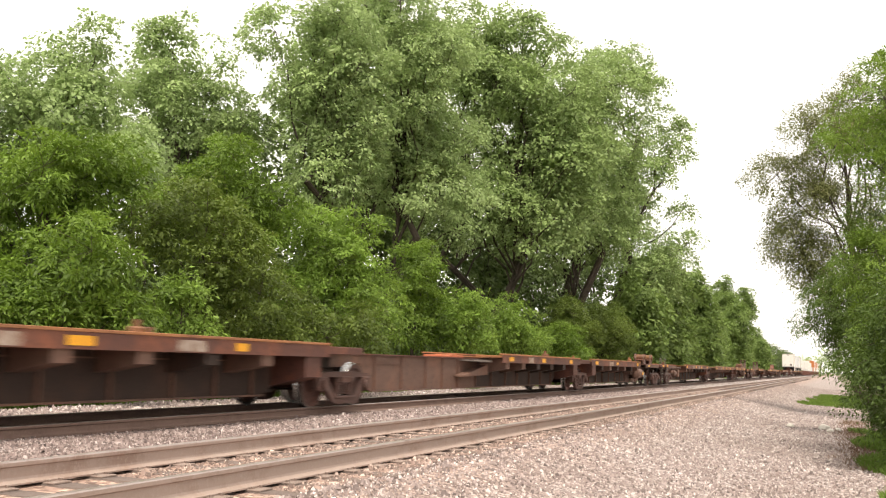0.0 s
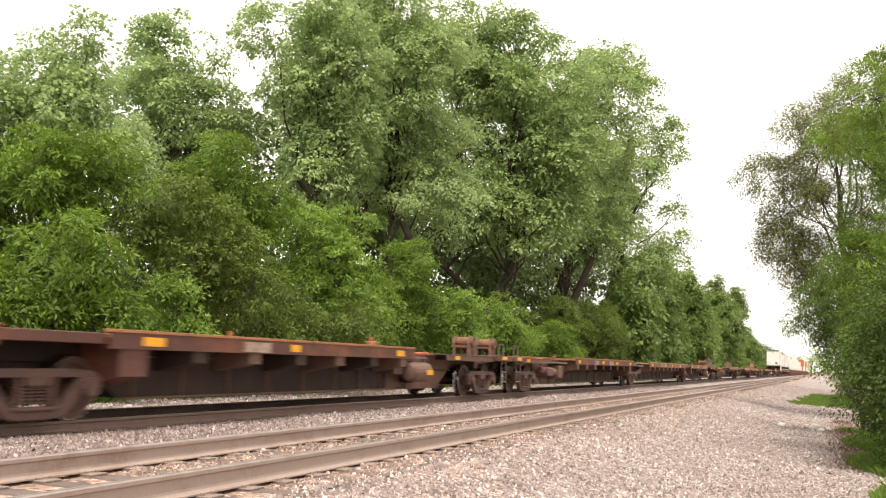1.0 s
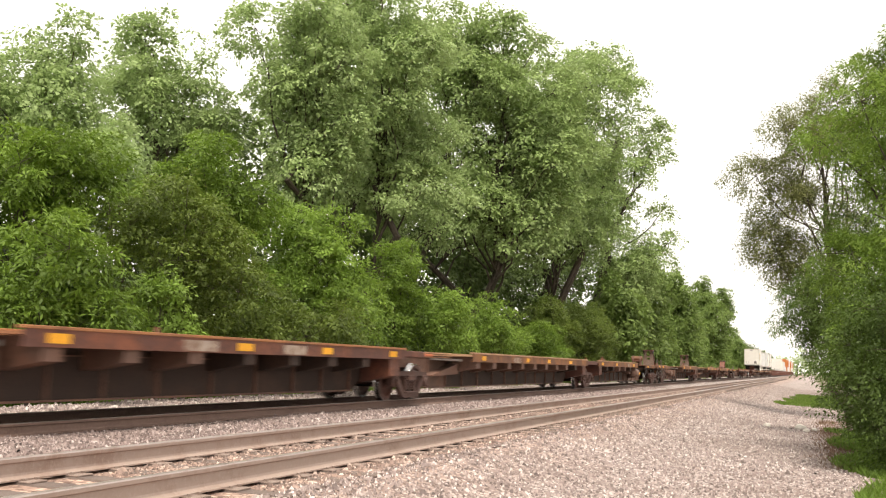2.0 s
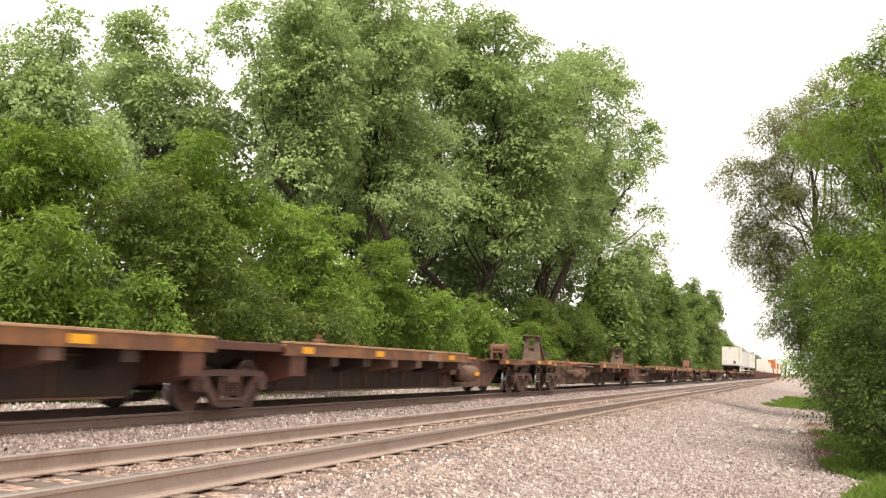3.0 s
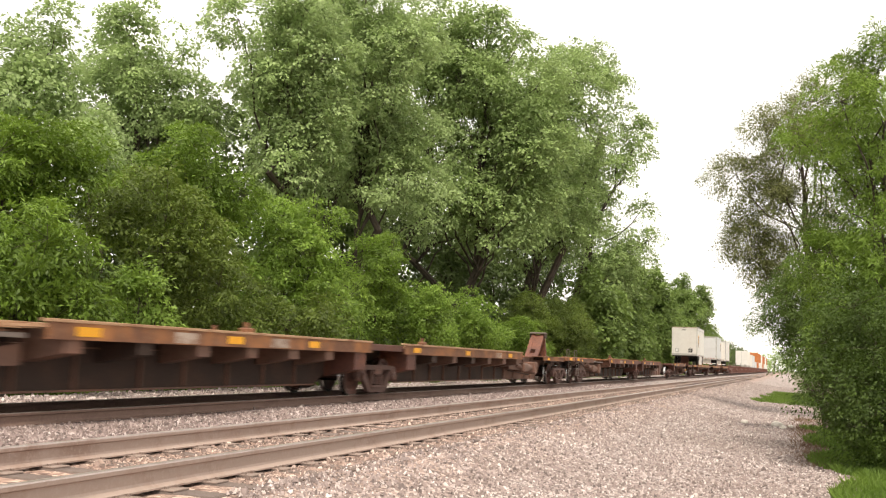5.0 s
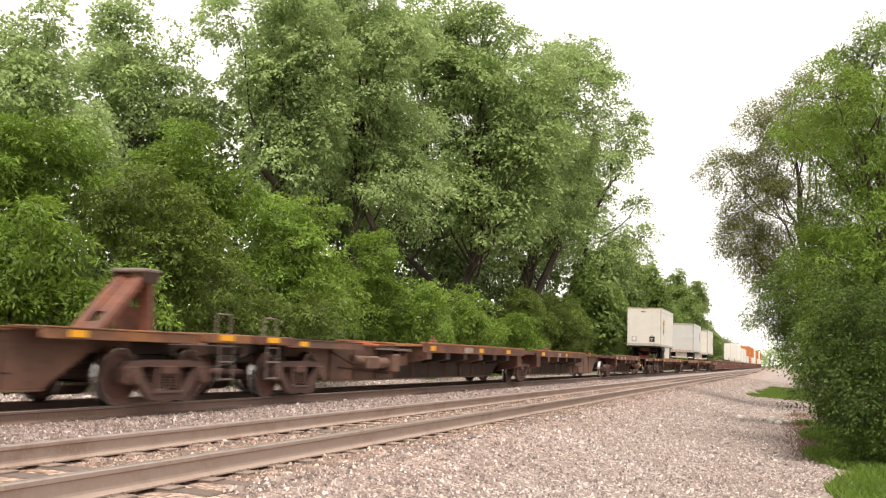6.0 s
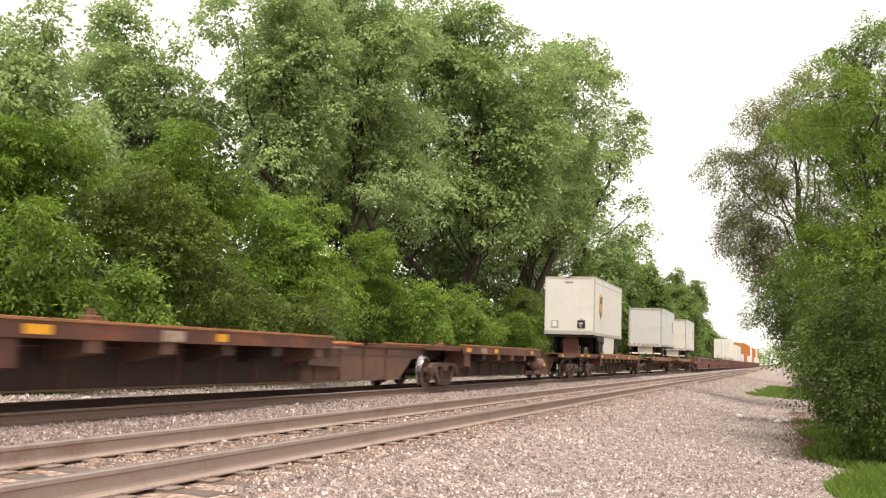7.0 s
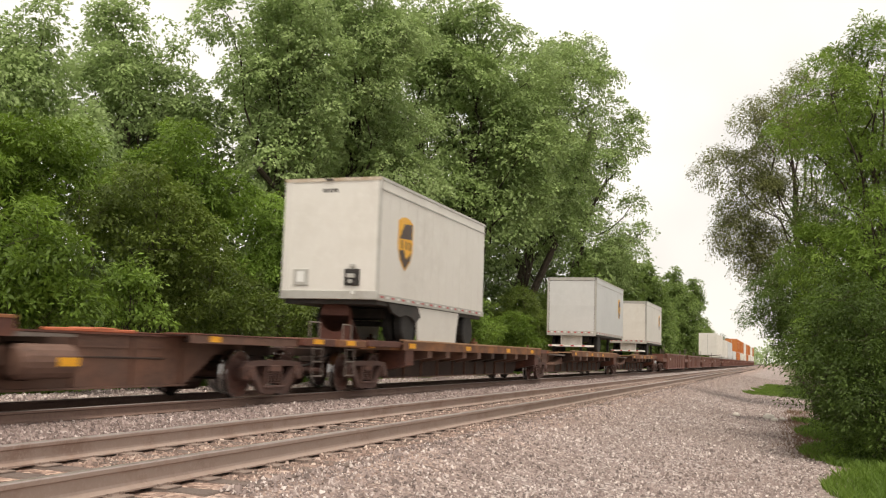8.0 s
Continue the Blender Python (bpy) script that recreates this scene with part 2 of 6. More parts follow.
LEAF_CROWN = leaf_material("leaf_cottonwood_green", (0.125, 0.175, 0.064), (0.325, 0.44, 0.165), (0.42, 0.555, 0.21), 0.32)
# Haze over tall and distant trees is put into this pale grey-green.
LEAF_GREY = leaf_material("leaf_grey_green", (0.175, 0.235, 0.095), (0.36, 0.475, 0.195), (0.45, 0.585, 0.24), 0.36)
# Darker leaf green with the undergrowth's shade put into the colour.
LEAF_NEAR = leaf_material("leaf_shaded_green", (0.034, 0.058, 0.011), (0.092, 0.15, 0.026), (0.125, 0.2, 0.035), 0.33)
LEAF_FEATHER = leaf_material("leaf_feathery_green", (0.072, 0.12, 0.018), (0.19, 0.3, 0.045), (0.265, 0.4, 0.068), 0.36)
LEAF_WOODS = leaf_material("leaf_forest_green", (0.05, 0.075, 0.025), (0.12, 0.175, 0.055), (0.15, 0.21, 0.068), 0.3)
LEAF_DARK = leaf_material("leaf_dark_olive", (0.088, 0.1, 0.036), (0.2, 0.22, 0.078), (0.25, 0.275, 0.095), 0.36)
GRASS = leaf_material("grass_blade_green", (0.07, 0.125, 0.02), (0.145, 0.24, 0.036), (0.19, 0.29, 0.052), 0.4)
DRY = leaf_material("dry_weed_stem", (0.16, 0.085, 0.055), (0.26, 0.17, 0.12), (0.2, 0.14, 0.09), 0.15)


# Building helpers
def thing(name, label, category, at=(0, 0, 0), rz=0, group="", kind=""):
    ob = new(name)
    ob.empty_display_size = 0.2
    ob.matrix_world = pose(*at, 0, 0, rz)
    return tagged(ob, label, category, group, kind)


def part(name, bm, material, parent, label=""):
    """Links a bmesh as one mesh object under a thing or a part."""
    me = bpy.data.meshes.new(name)
    bm.to_mesh(me)
    bm.free()
    me.materials.append(material)
    ob = new(name, me)
    ob.parent = parent
    return tagged(ob, label)


def same_part(name, mesh, parent, at=(0, 0, 0), rz=0):
    ob = new(name, mesh)
    ob.parent = parent
    ob.matrix_basis = pose(*at, 0, 0, rz)
    return ob


def box(bm, x0, x1, y0, y1, z0, z1, bevel=0.0):
    m = Matrix.Translation(((x0 + x1) / 2, (y0 + y1) / 2, (z0 + z1) / 2)) @ Matrix.Diagonal((abs(x1 - x0), abs(y1 - y0), abs(z1 - z0), 1))
    r = bmesh.ops.create_cube(bm, size=1, matrix=m)
    if bevel:
        edges = {e for v in r["verts"] for e in v.link_edges}
        bmesh.ops.bevel(bm, geom=list(edges), offset=bevel, segments=1, affect="EDGES")
    return bm


def prism(bm, outline, x0, x1):
    """A plate whose outline (y, z) is drawn out from x0 to x1."""
    a = [bm.verts.new((x0, y, z)) for y, z in outline]
    b = [bm.verts.new((x1, y, z)) for y, z in outline]
    n = len(a)
    bm.faces.new(a)
    bm.faces.new(b[::-1])
    for i in range(n):
        bm.faces.new((a[i], b[i], b[(i + 1) % n], a[(i + 1) % n]))
    bmesh.ops.recalc_face_normals(bm, faces=bm.faces)
    return bm


def tube(bm, p0, p1, r0, r1=None, n=8):
    p0, p1 = Vector(p0), Vector(p1)
    d = p1 - p0
    m = Matrix.Translation((p0 + p1) / 2) @ d.to_track_quat("Z", "Y").to_matrix().to_4x4()
    bmesh.ops.create_cone(bm, cap_ends=True, segments=n, radius1=r0, radius2=r0 if r1 is None else r1, depth=d.length, matrix=m)
    return bm


def lathe(bm, profile, n=28, caps=True):
    """Turns a profile of (x, radius) about the x axis."""
    rings = []
    for x, r in profile:
        rings.append([bm.verts.new((x, r * math.cos(2 * math.pi * i / n), r * math.sin(2 * math.pi * i / n))) for i in range(n)])
    for a, b in zip(rings, rings[1:]):
        for i in range(n):
            bm.faces.new((a[i], a[(i + 1) % n], b[(i + 1) % n], b[i]))
    if caps:
        bm.faces.new(rings[0][::-1])
        bm.faces.new(rings[-1])
    bmesh.ops.recalc_face_normals(bm, faces=bm.faces)
    return bm


def B():
    return bmesh.new()


# Ground: one sheet, with the beds of both tracks raised in it
NEAR_C, FAR_C = -4.993, -10.293      # centre lines of the near and the far track
NEAR_TOP, FAR_TOP = 0.19, 0.073      # heights of their rail heads


def ground_z(x, y):
    stops = [(-2500, -1.0), (-30, -0.8), (-18, -0.75), (-16.2, -0.35), (-14.6, -0.10), (-8.2, -0.10), (-7.3, -0.14), (-6.5, -0.008),
             (-3.7, -0.008), (-2.6, -0.22), (-1.2, -0.46), (0.6, -0.52), (3, -0.5), (30, -0.5), (2500, -1.0)]
    for (a, za), (b, zb) in zip(stops, stops[1:]):
        if a <= x <= b:
            k = (x - a) / (b - a)
            z = za + (zb - za) * k
            break
    bump = noise.noise((x * 0.5, y * 0.5, 0)) * 0.06 + noise.noise((x * 2.1, y * 2.1, 4)) * 0.022
    quiet = 0.35 if -6.6 < x < -3.4 or -12.4 < x < -8.4 else 1.0
    return z + bump * quiet * (1 if abs(x) < 40 else 0.2)


def build_ground():
    xs = [-2500, -900, -300, -100, -50, -30, -22] + [-18 + 0.3 * i for i in range(74)] + [5, 8, 14, 25, 60, 200, 800, 2500]
    ys = [-2500, -600, -150, -40, -15] + [-6 + 0.35 * i for i in range(130)] + [40 + 1.2 * i for i in range(60)] + [115, 125, 140, 160, 190, 240, 320, 450, 700, 1200, 2500, 4500]
    v = [(x, y, ground_z(x, y)) for y in ys for x in xs]
    w = len(xs)
    q = [(j * w + i, j * w + i + 1, (j + 1) * w + i + 1, (j + 1) * w + i) for j in range(len(ys) - 1) for i in range(w - 1)]
    me = bpy.data.meshes.new("ground")
    me.from_pydata(v, [], q)
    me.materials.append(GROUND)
    for p in me.polygons:
        p.use_smooth = True
    tagged(new("ground", me), "pinkish grey crushed stone running out into grass", "ground", kind="structure")


build_ground()


def scatter_stones(name, label, seed, count, x_range, y_near, y_far, size, keep=None, material=None):
    """Loose crushed stone lying on the ground, thinning out with distance."""
    rs = np.random.RandomState(seed)
    base = np.array([(1, 0.1, -0.35), (-0.5, 0.85, -0.35), (-0.5, -0.85, -0.35), (0.35, 0.25, 0.8), (-0.4, -0.1, 0.75)], float)
    tri = np.array([(0, 1, 3), (1, 4, 3), (1, 2, 4), (2, 0, 4), (0, 3, 4)])
    u = rs.rand(count)
    ys = y_near * (y_far / y_near) ** u
    xs = rs.uniform(*x_range, count)
    sz = size * np.exp(rs.normal(0, 0.32, count)) * (1 + 0.3 * (ys / y_far))
    ok = np.ones(count, bool) if keep is None else np.array([keep(a, b) for a, b in zip(xs, ys)])
    xs, ys, sz = xs[ok], ys[ok], sz[ok]
    k = len(xs)
    zs = np.array([ground_z(a, b) for a, b in zip(xs, ys)])
    pts = base[None] * rs.uniform(0.65, 1.2, (k, 5, 1)) + rs.normal(0, 0.16, (k, 5, 3))
    pts *= (sz[:, None] * rs.uniform(0.6, 1.15, (k, 3)))[:, None]
    a, b = rs.rand(k) * 6.28, rs.normal(0, 0.3, k)
    ca, sa, cb, sb = np.cos(a), np.sin(a), np.cos(b), np.sin(b)
    rot = np.stack([np.stack([ca, -sa * cb, sa * sb], -1), np.stack([sa, ca * cb, -ca * sb], -1), np.stack([0 * a, sb, cb], -1)], 1)
    pts = np.einsum("kij,kpj->kpi", rot, pts) + np.stack([xs, ys, zs + sz * 0.22], -1)[:, None]
    return mesh_from(name, pts.reshape(-1, 3), (tri[None] + 5 * np.arange(k)[:, None, None]).reshape(-1, 3), material or STONE)


def mesh_from(name, verts, faces, material):
    me = bpy.data.meshes.new(name)
    nv, (nf, w) = len(verts), faces.shape
    me.vertices.add(nv)
    me.vertices.foreach_set("co", np.asarray(verts, np.float32).ravel())
    me.loops.add(nf * w)
    me.loops.foreach_set("vertex_index", np.asarray(faces, np.int32).ravel())
    me.polygons.add(nf)
    me.polygons.foreach_set("loop_start", np.arange(0, nf * w, w, dtype=np.int32))
    me.polygons.foreach_set("loop_total", np.full(nf, w, np.int32))
    me.update(calc_edges=True)
    me.materials.append(material)
    return me


def clear_of_track(x, y):
    for c in (NEAR_C, FAR_C):
        if abs(abs(x - c) - 0.7525) < 0.1:
            return False
    return True


def stone_field(name, label, *a, **k):
    tagged(new(name, scatter_stones(name, label, *a, **k)), label, "gravel", kind="stuff")


stone_field("gravel", "loose pinkish grey crushed stone beside the track", 1, 88000, (-3.8, 0.9), 6.0, 95, 0.0165)
stone_field("ballast", "crushed grey stone ballast between the two tracks", 2, 44000, (-9.38, -5.9), 7.5, 60, 0.021, clear_of_track, material=BALLAST_STONE)
stone_field("ballast", "pale crushed stone ballast beyond the far track", 3, 16000, (-15.6, -11.25), 9, 60, 0.03, clear_of_track)
stone_field("ballast", "rust-stained crushed stone between the rails", 4, 18000, (-5.65, -3.75), 6.5, 50, 0.018, lambda x, y: clear_of_track(x, y) and ((y + 0.2) % 0.5217 > 0.15 or random.random() < 0.4), material=RUST_STONE)


# Tracks
def rail_profile(s=1.0):
    return [(-0.07, 0), (0.07, 0), (0.07, 0.012), (0.018, 0.032), (0.009, 0.05), (0.009, 0.125), (0.034, 0.138), (0.036, 0.165), (0.028, 0.174),
            (-0.028, 0.174), (-0.036, 0.165), (-0.034, 0.138), (-0.009, 0.125), (-0.009, 0.05), (-0.018, 0.032), (-0.07, 0.012)]


def build_track(centre, top, label, tie_first, near_ties):
    track = thing("railway_track", label, "track", (centre, 0, top - 0.19), kind="structure")
    for side in (0.7525, -0.7525):
        bm = B()
        pr = rail_profile()
        ys = [-60, 0, 10, 20, 40, 80, 160, 400, 900]
        rings = [[bm.verts.new((side + x, y, z + 0.016)) for x, z in pr] for y in ys]
        for a, b in zip(rings, rings[1:]):
            for i in range(len(pr)):
                f = bm.faces.new((a[i], b[i], b[(i + 1) % len(pr)], a[(i + 1) % len(pr)]))
                f.material_index = 1 if i in (7, 8, 9) else 0
        bmesh.ops.recalc_face_normals(bm, faces=bm.faces)
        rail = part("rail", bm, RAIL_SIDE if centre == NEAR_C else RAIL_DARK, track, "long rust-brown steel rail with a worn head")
        rail.data.materials.append(RAIL_TOP)
    tie_mesh = box(B(), -1.3, 1.3, -0.115, 0.115, -0.18, 0.0, 0.012)
    me = bpy.data.meshes.new("tie")
    tie_mesh.to_mesh(me)
    tie_mesh.free()
    me.materials.append(TIE)
    pl = box(B(), -0.18, 0.18, -0.095, 0.095, 0.0, 0.016, 0.004)
    for sx in (-0.095, 0.095):
        for sy in (-0.06, 0.06):
            box(pl, sx - 0.013, sx + 0.013, sy - 0.01, sy + 0.01, 0.012, 0.034)
    plate = bpy.data.meshes.new("tie_plate")
    pl.to_mesh(plate)
    pl.free()
    plate.materials.append(TIE_STEEL)
    rs = random.Random(int(tie_first * 10))
    for i in range(near_ties):
        y = tie_first + 0.5217 * i
        tie = same_part("tie", me, track, (rs.uniform(-0.06, 0.06), y + rs.uniform(-0.02, 0.02), -0.001), rs.uniform(-0.8, 0.8))
        for s in (-0.7525, 0.7525):
            same_part("tie_plate", plate, tie, (s - tie.location.x, 0, 0))
    bm = B()
    for i in range(near_ties, near_ties + 220):
        y = tie_first + 0.5217 * i
        box(bm, -1.3, 1.3, y - 0.115, y + 0.115, -0.18, rs.uniform(-0.004, 0.004))
    tagged(part("distant_ties", bm, TIE, track), kind="stuff")


build_track(NEAR_C, NEAR_TOP, "empty near railway track with rusty rails on timber ties", 2.24, 95)
build_track(FAR_C, FAR_TOP, "far railway track under the passing train", 2.0, 40)


# Trees: a tapered trunk, limbs to every lobe of the crown, twigs, and sprays of single leaves
# leaf material, leaf length, leaf width ratio, spray radius, leaves in a spray, cover of the lobe, flatness of a spray
STYLES = {
    "LUSH": (LEAF_LUSH, 0.145, 0.36, 0.34, 42, 1.6, 0.30),
    "OLIVE": (LEAF_OLIVE, 0.13, 0.46, 0.30, 32, 1.6, 0.42),
    "PALE": (LEAF_PALE, 0.14, 0.42, 0.33, 34, 1.7, 0.36),
    "GREY": (LEAF_GREY, 0.185, 0.62, 0.50, 44, 1.5, 0.5),
    "CROWN": (LEAF_CROWN, 0.265, 0.60, 0.72, 44, 1.5, 0.5),
    "ROW": (LEAF_ROW, 0.42, 0.55, 0.85, 36, 1.8, 0.5),
    "SPARSE": (LEAF_DARK, 0.09, 0.42, 0.30, 48, 2.7, 0.9),
    "NEAR": (LEAF_FEATHER, 0.09, 0.26, 0.22, 56, 1.7, 0.4),
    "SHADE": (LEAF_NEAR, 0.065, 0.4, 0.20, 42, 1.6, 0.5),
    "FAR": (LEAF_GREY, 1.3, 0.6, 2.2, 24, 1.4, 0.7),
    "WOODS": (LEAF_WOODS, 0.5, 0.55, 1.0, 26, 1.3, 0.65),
}
LUSH, OLIVE, PALE, GREY, CROWN, ROW, SPARSE, NEAR, SHADE, FAR, WOODS = STYLES
TREE_COUNT = [0]


def leaves(rs, hubs, outward, spread, per, size, ratio, flat):
    """Leaves of flat sprays: each spray a tilted, drooping disc of folded leaves that face the light."""
    k = len(hubs) * per
    c, o = np.repeat(hubs, per, 0), np.repeat(outward, per, 0)
    sp = np.repeat(spread, per)[:, None]
    up = o * 0.55 + np.array([0, 0, 0.85]) + np.repeat(rs.normal(0, 0.28, hubs.shape), per, 0)
    up /= np.linalg.norm(up, axis=1)[:, None]
    d = rs.normal(0, 1, (k, 3))
    d -= up * (d * up).sum(1)[:, None]
    d /= np.linalg.norm(d, axis=1)[:, None] + 1e-9
    far = rs.rand(k, 1) ** 0.55
    p = c + d * far * sp + up * rs.normal(0, 0.45, (k, 1)) * sp * flat - np.array([0, 0, 0.3]) * far ** 2 * sp
    out = d * 0.8 + o * 0.35 + rs.normal(0, 0.42, (k, 3)) + np.array([0, 0, -0.28])
    out /= np.linalg.norm(out, axis=1)[:, None]
    side = np.cross(out, up + rs.normal(0, 0.42, (k, 3)))
    side /= np.linalg.norm(side, axis=1)[:, None] + 1e-9
    nrm = np.cross(side, out)
    ln = size * rs.uniform(0.6, 1.3, (k, 1))
    wd = ln * ratio * rs.uniform(0.4, 0.6, (k, 1))
    mid = p + out * ln * 0.45 - nrm * ln * 0.05
    v = np.stack([p, mid + side * wd + nrm * wd * 0.3, p + out * ln - nrm * ln * 0.14, mid - side * wd + nrm * wd * 0.3], 1)
    return v.reshape(-1, 3), np.arange(4 * k).reshape(-1, 4)


def limb(bm, rs, p0, p1, r0, r1, steps=4, sag=0.12, n=6):
    p0, p1 = np.array(p0, float), np.array(p1, float)
    ln = np.linalg.norm(p1 - p0)
    pts = [p0 + (p1 - p0) * (i / steps) + (rs.normal(0, 0.05, 3) * ln if 0 < i < steps else 0) + np.array([0, 0, sag * ln * math.sin(math.pi * i / steps)]) for i in range(steps + 1)]
    rings = []
    for i, q in enumerate(pts):
        a = pts[min(i + 1, steps)] - pts[max(i - 1, 0)]
        a = Vector(a).normalized()
        s = a.orthogonal().normalized()
        t = a.cross(s)
        r = r0 + (r1 - r0) * i / steps
        rings.append([bm.verts.new(Vector(q) + (s * math.cos(6.2832 * j / n) + t * math.sin(6.2832 * j / n)) * r) for j in range(n)])
    for a, b in zip(rings, rings[1:]):
        best = min(range(n), key=lambda o: sum((a[j].co - b[(j + o) % n].co).length for j in range(n)))
        for j in range(n):
            bm.faces.new((a[j], a[(j + 1) % n], b[(j + 1 + best) % n], b[(j + best) % n]))


def tree(name, label, style, x, y, lobes, fill=1.0):
    TREE_COUNT[0] += 1
    rs = np.random.RandomState(100 + TREE_COUNT[0])
    mat, size, ratio, spray, per, cover, flat = STYLES[style]
    top = thing(name, label, "shrub" if "shrub" in name and "tree" not in name else "tree", (x, y, ground_z(x, y) - 0.05))
    lo = np.array(lobes)
    height = (lo[:, 2] + lo[:, 3]).max()
    bm = B()
    thick = 0.0125 * height ** 1.05
    middle = (lo[:, :2] * lo[:, 3:]).sum(0) / lo[:, 3].sum()
    spine_top = np.array([middle[0] * 0.7, middle[1] * 0.7, height * 0.72])
    limb(bm, rs, (0, 0, 0), spine_top, thick, thick * 0.3, 6, 0.0, 8)
    hubs, outs = [], []
    for lx, ly, lz, r in lobes:
        heart = np.array((lx, ly, lz))
        k = min(0.85, max(0.12, (lz - 0.9 * r) / height * 0.9))
        limb(bm, rs, spine_top * k, heart, thick * 0.24, thick * 0.06, 5, 0.05)
        n = max(5, int(4 * cover * fill * (r / spray) ** 2))
        # sprays round the lobe, fewer beneath it, on boughs that make its outline uneven
        d = rs.normal(0, 1, (n, 3)) + np.array([0, 0, 0.25])
        d /= np.linalg.norm(d, axis=1)[:, None]
        bough = rs.normal(0, 1, (9, 3))
        bough /= np.linalg.norm(bough, axis=1)[:, None]
        near = (d @ bough.T).max(1)
        reach = r * (0.68 + 0.5 * np.clip((near - 0.55) / 0.45, 0, 1) + rs.uniform(-0.3, 0.08, n))
        h = heart + d * reach[:, None] * np.array([1.08, 1.08, 0.95])
        hubs.append(h)
        outs.append(d)
        for q in h[::9]:
            limb(bm, rs, heart, q, thick * 0.03 + 0.004, 0.005, 3, 0.04, 4)
    part("trunk", bm, BARK, top)
    hubs, outs = np.concatenate(hubs), np.concatenate(outs)
    hubs[:, 2] = np.maximum(hubs[:, 2], 0.2)
    v, q = leaves(rs, hubs, outs, spray * rs.uniform(0.6, 1.3, len(hubs)), per, size, ratio, flat)
    crown = new("crown", mesh_from("crown", v, q, mat))
    crown.parent = top
    return top


tree("shrub_tree", "bright green bushy tree with layered fronds", LUSH, -17.4, 17.6,
     [(-0.8, -1.2, 4.7, 0.73), (-1.5, -0.6, 5.2, 0.75), (-0.2, -0.3, 4.9, 0.85), (-1.0, 0.9, 5.6, 0.92), (1.0, 0.5, 5.6, 0.79), (-0.2, -0.3, 6.0, 0.69), (0.0, 0.4, 5.2, 0.68), (-1.3, -1.3, 4.4, 0.71), (0.7, -1.2, 5.9, 0.85), (1.2, 0.7, 6.2, 0.77), (0.7, -0.0, 5.8, 0.89), (0.9, -0.5, 6.4, 0.68), (-0.7, -1.4, 5.6, 0.72), (-0.1, 0.6, 5.9, 0.49), (0.4, 0.3, 4.4, 0.48), (-1.7, 0.0, 4.9, 0.41), (0.1, -0.7, 5.5, 0.47), (-1.0, 0.6, 6.4, 0.38), (-1.9, -0.7, 4.8, 0.41), (1.4, 0.7, 5.7, 0.45), (-0.8, -1.8, 4.4, 0.47), (1.2, -0.2, 4.7, 0.50)])
tree("shrub", "dense bright green shrub beside the far track", LUSH, -15.4, 15.7,
     [(0.7, -0.6, 2.2, 0.65), (1.3, -0.4, 3.4, 0.79), (-1.0, -0.5, 2.5, 0.79), (1.4, 0.5, 2.1, 0.69), (-0.8, -0.1, 1.9, 0.65), (-0.5, 1.2, 2.0, 0.61), (-0.7, 0.2, 3.4, 0.60), (0.3, -1.0, 2.0, 0.67), (0.4, 0.7, 2.6, 0.67), (0.1, 0.3, 3.2, 0.77), (1.1, 0.7, 3.2, 0.57), (-0.2, -1.3, 2.6, 0.58), (-0.8, 0.7, 2.5, 0.70), (-1.7, -0.5, 3.0, 0.68), (0.3, 0.1, 2.4, 0.64), (0.2, -1.4, 2.0, 0.45), (0.7, 0.6, 2.3, 0.33), (1.0, 1.4, 2.2, 0.38), (0.9, 0.7, 1.8, 0.31), (0.8, 1.3, 1.9, 0.44), (1.0, 1.0, 2.5, 0.32), (-0.5, 0.7, 3.4, 0.34), (-0.0, -0.7, 2.7, 0.33), (0.3, 0.4, 1.9, 0.37)])
tree("shrub_tree", "tall bright green shrub with a pointed crown", LUSH, -17.7, 25.1,
     [(-0.2, -0.7, 6.3, 0.92), (-0.2, -0.1, 6.8, 0.66), (-0.1, 0.9, 6.6, 0.71), (-0.7, -0.5, 7.3, 0.81), (-1.1, 1.1, 6.1, 0.87), (1.4, 0.8, 6.6, 0.72), (1.0, -0.3, 6.7, 0.74), (-1.0, 1.1, 6.8, 0.84), (-1.2, -1.5, 6.2, 0.76), (-1.7, -0.2, 6.6, 0.90), (0.6, 0.2, 6.1, 0.86), (-0.0, -0.0, 6.0, 0.65), (-0.2, 0.3, 7.4, 0.84), (0.8, -1.1, 7.8, 0.76), (1.4, -0.1, 5.7, 0.47), (-0.6, -1.5, 7.3, 0.36), (0.6, 1.5, 5.7, 0.45), (-0.6, 0.1, 8.2, 0.40), (1.2, 0.7, 6.1, 0.48), (-0.5, -0.3, 8.5, 0.39), (0.5, -0.9, 6.8, 0.41), (0.7, -0.4, 7.2, 0.42), (-0.5, 1.0, 6.4, 0.43), (-1.3, 0.5, 5.8, 0.36)])
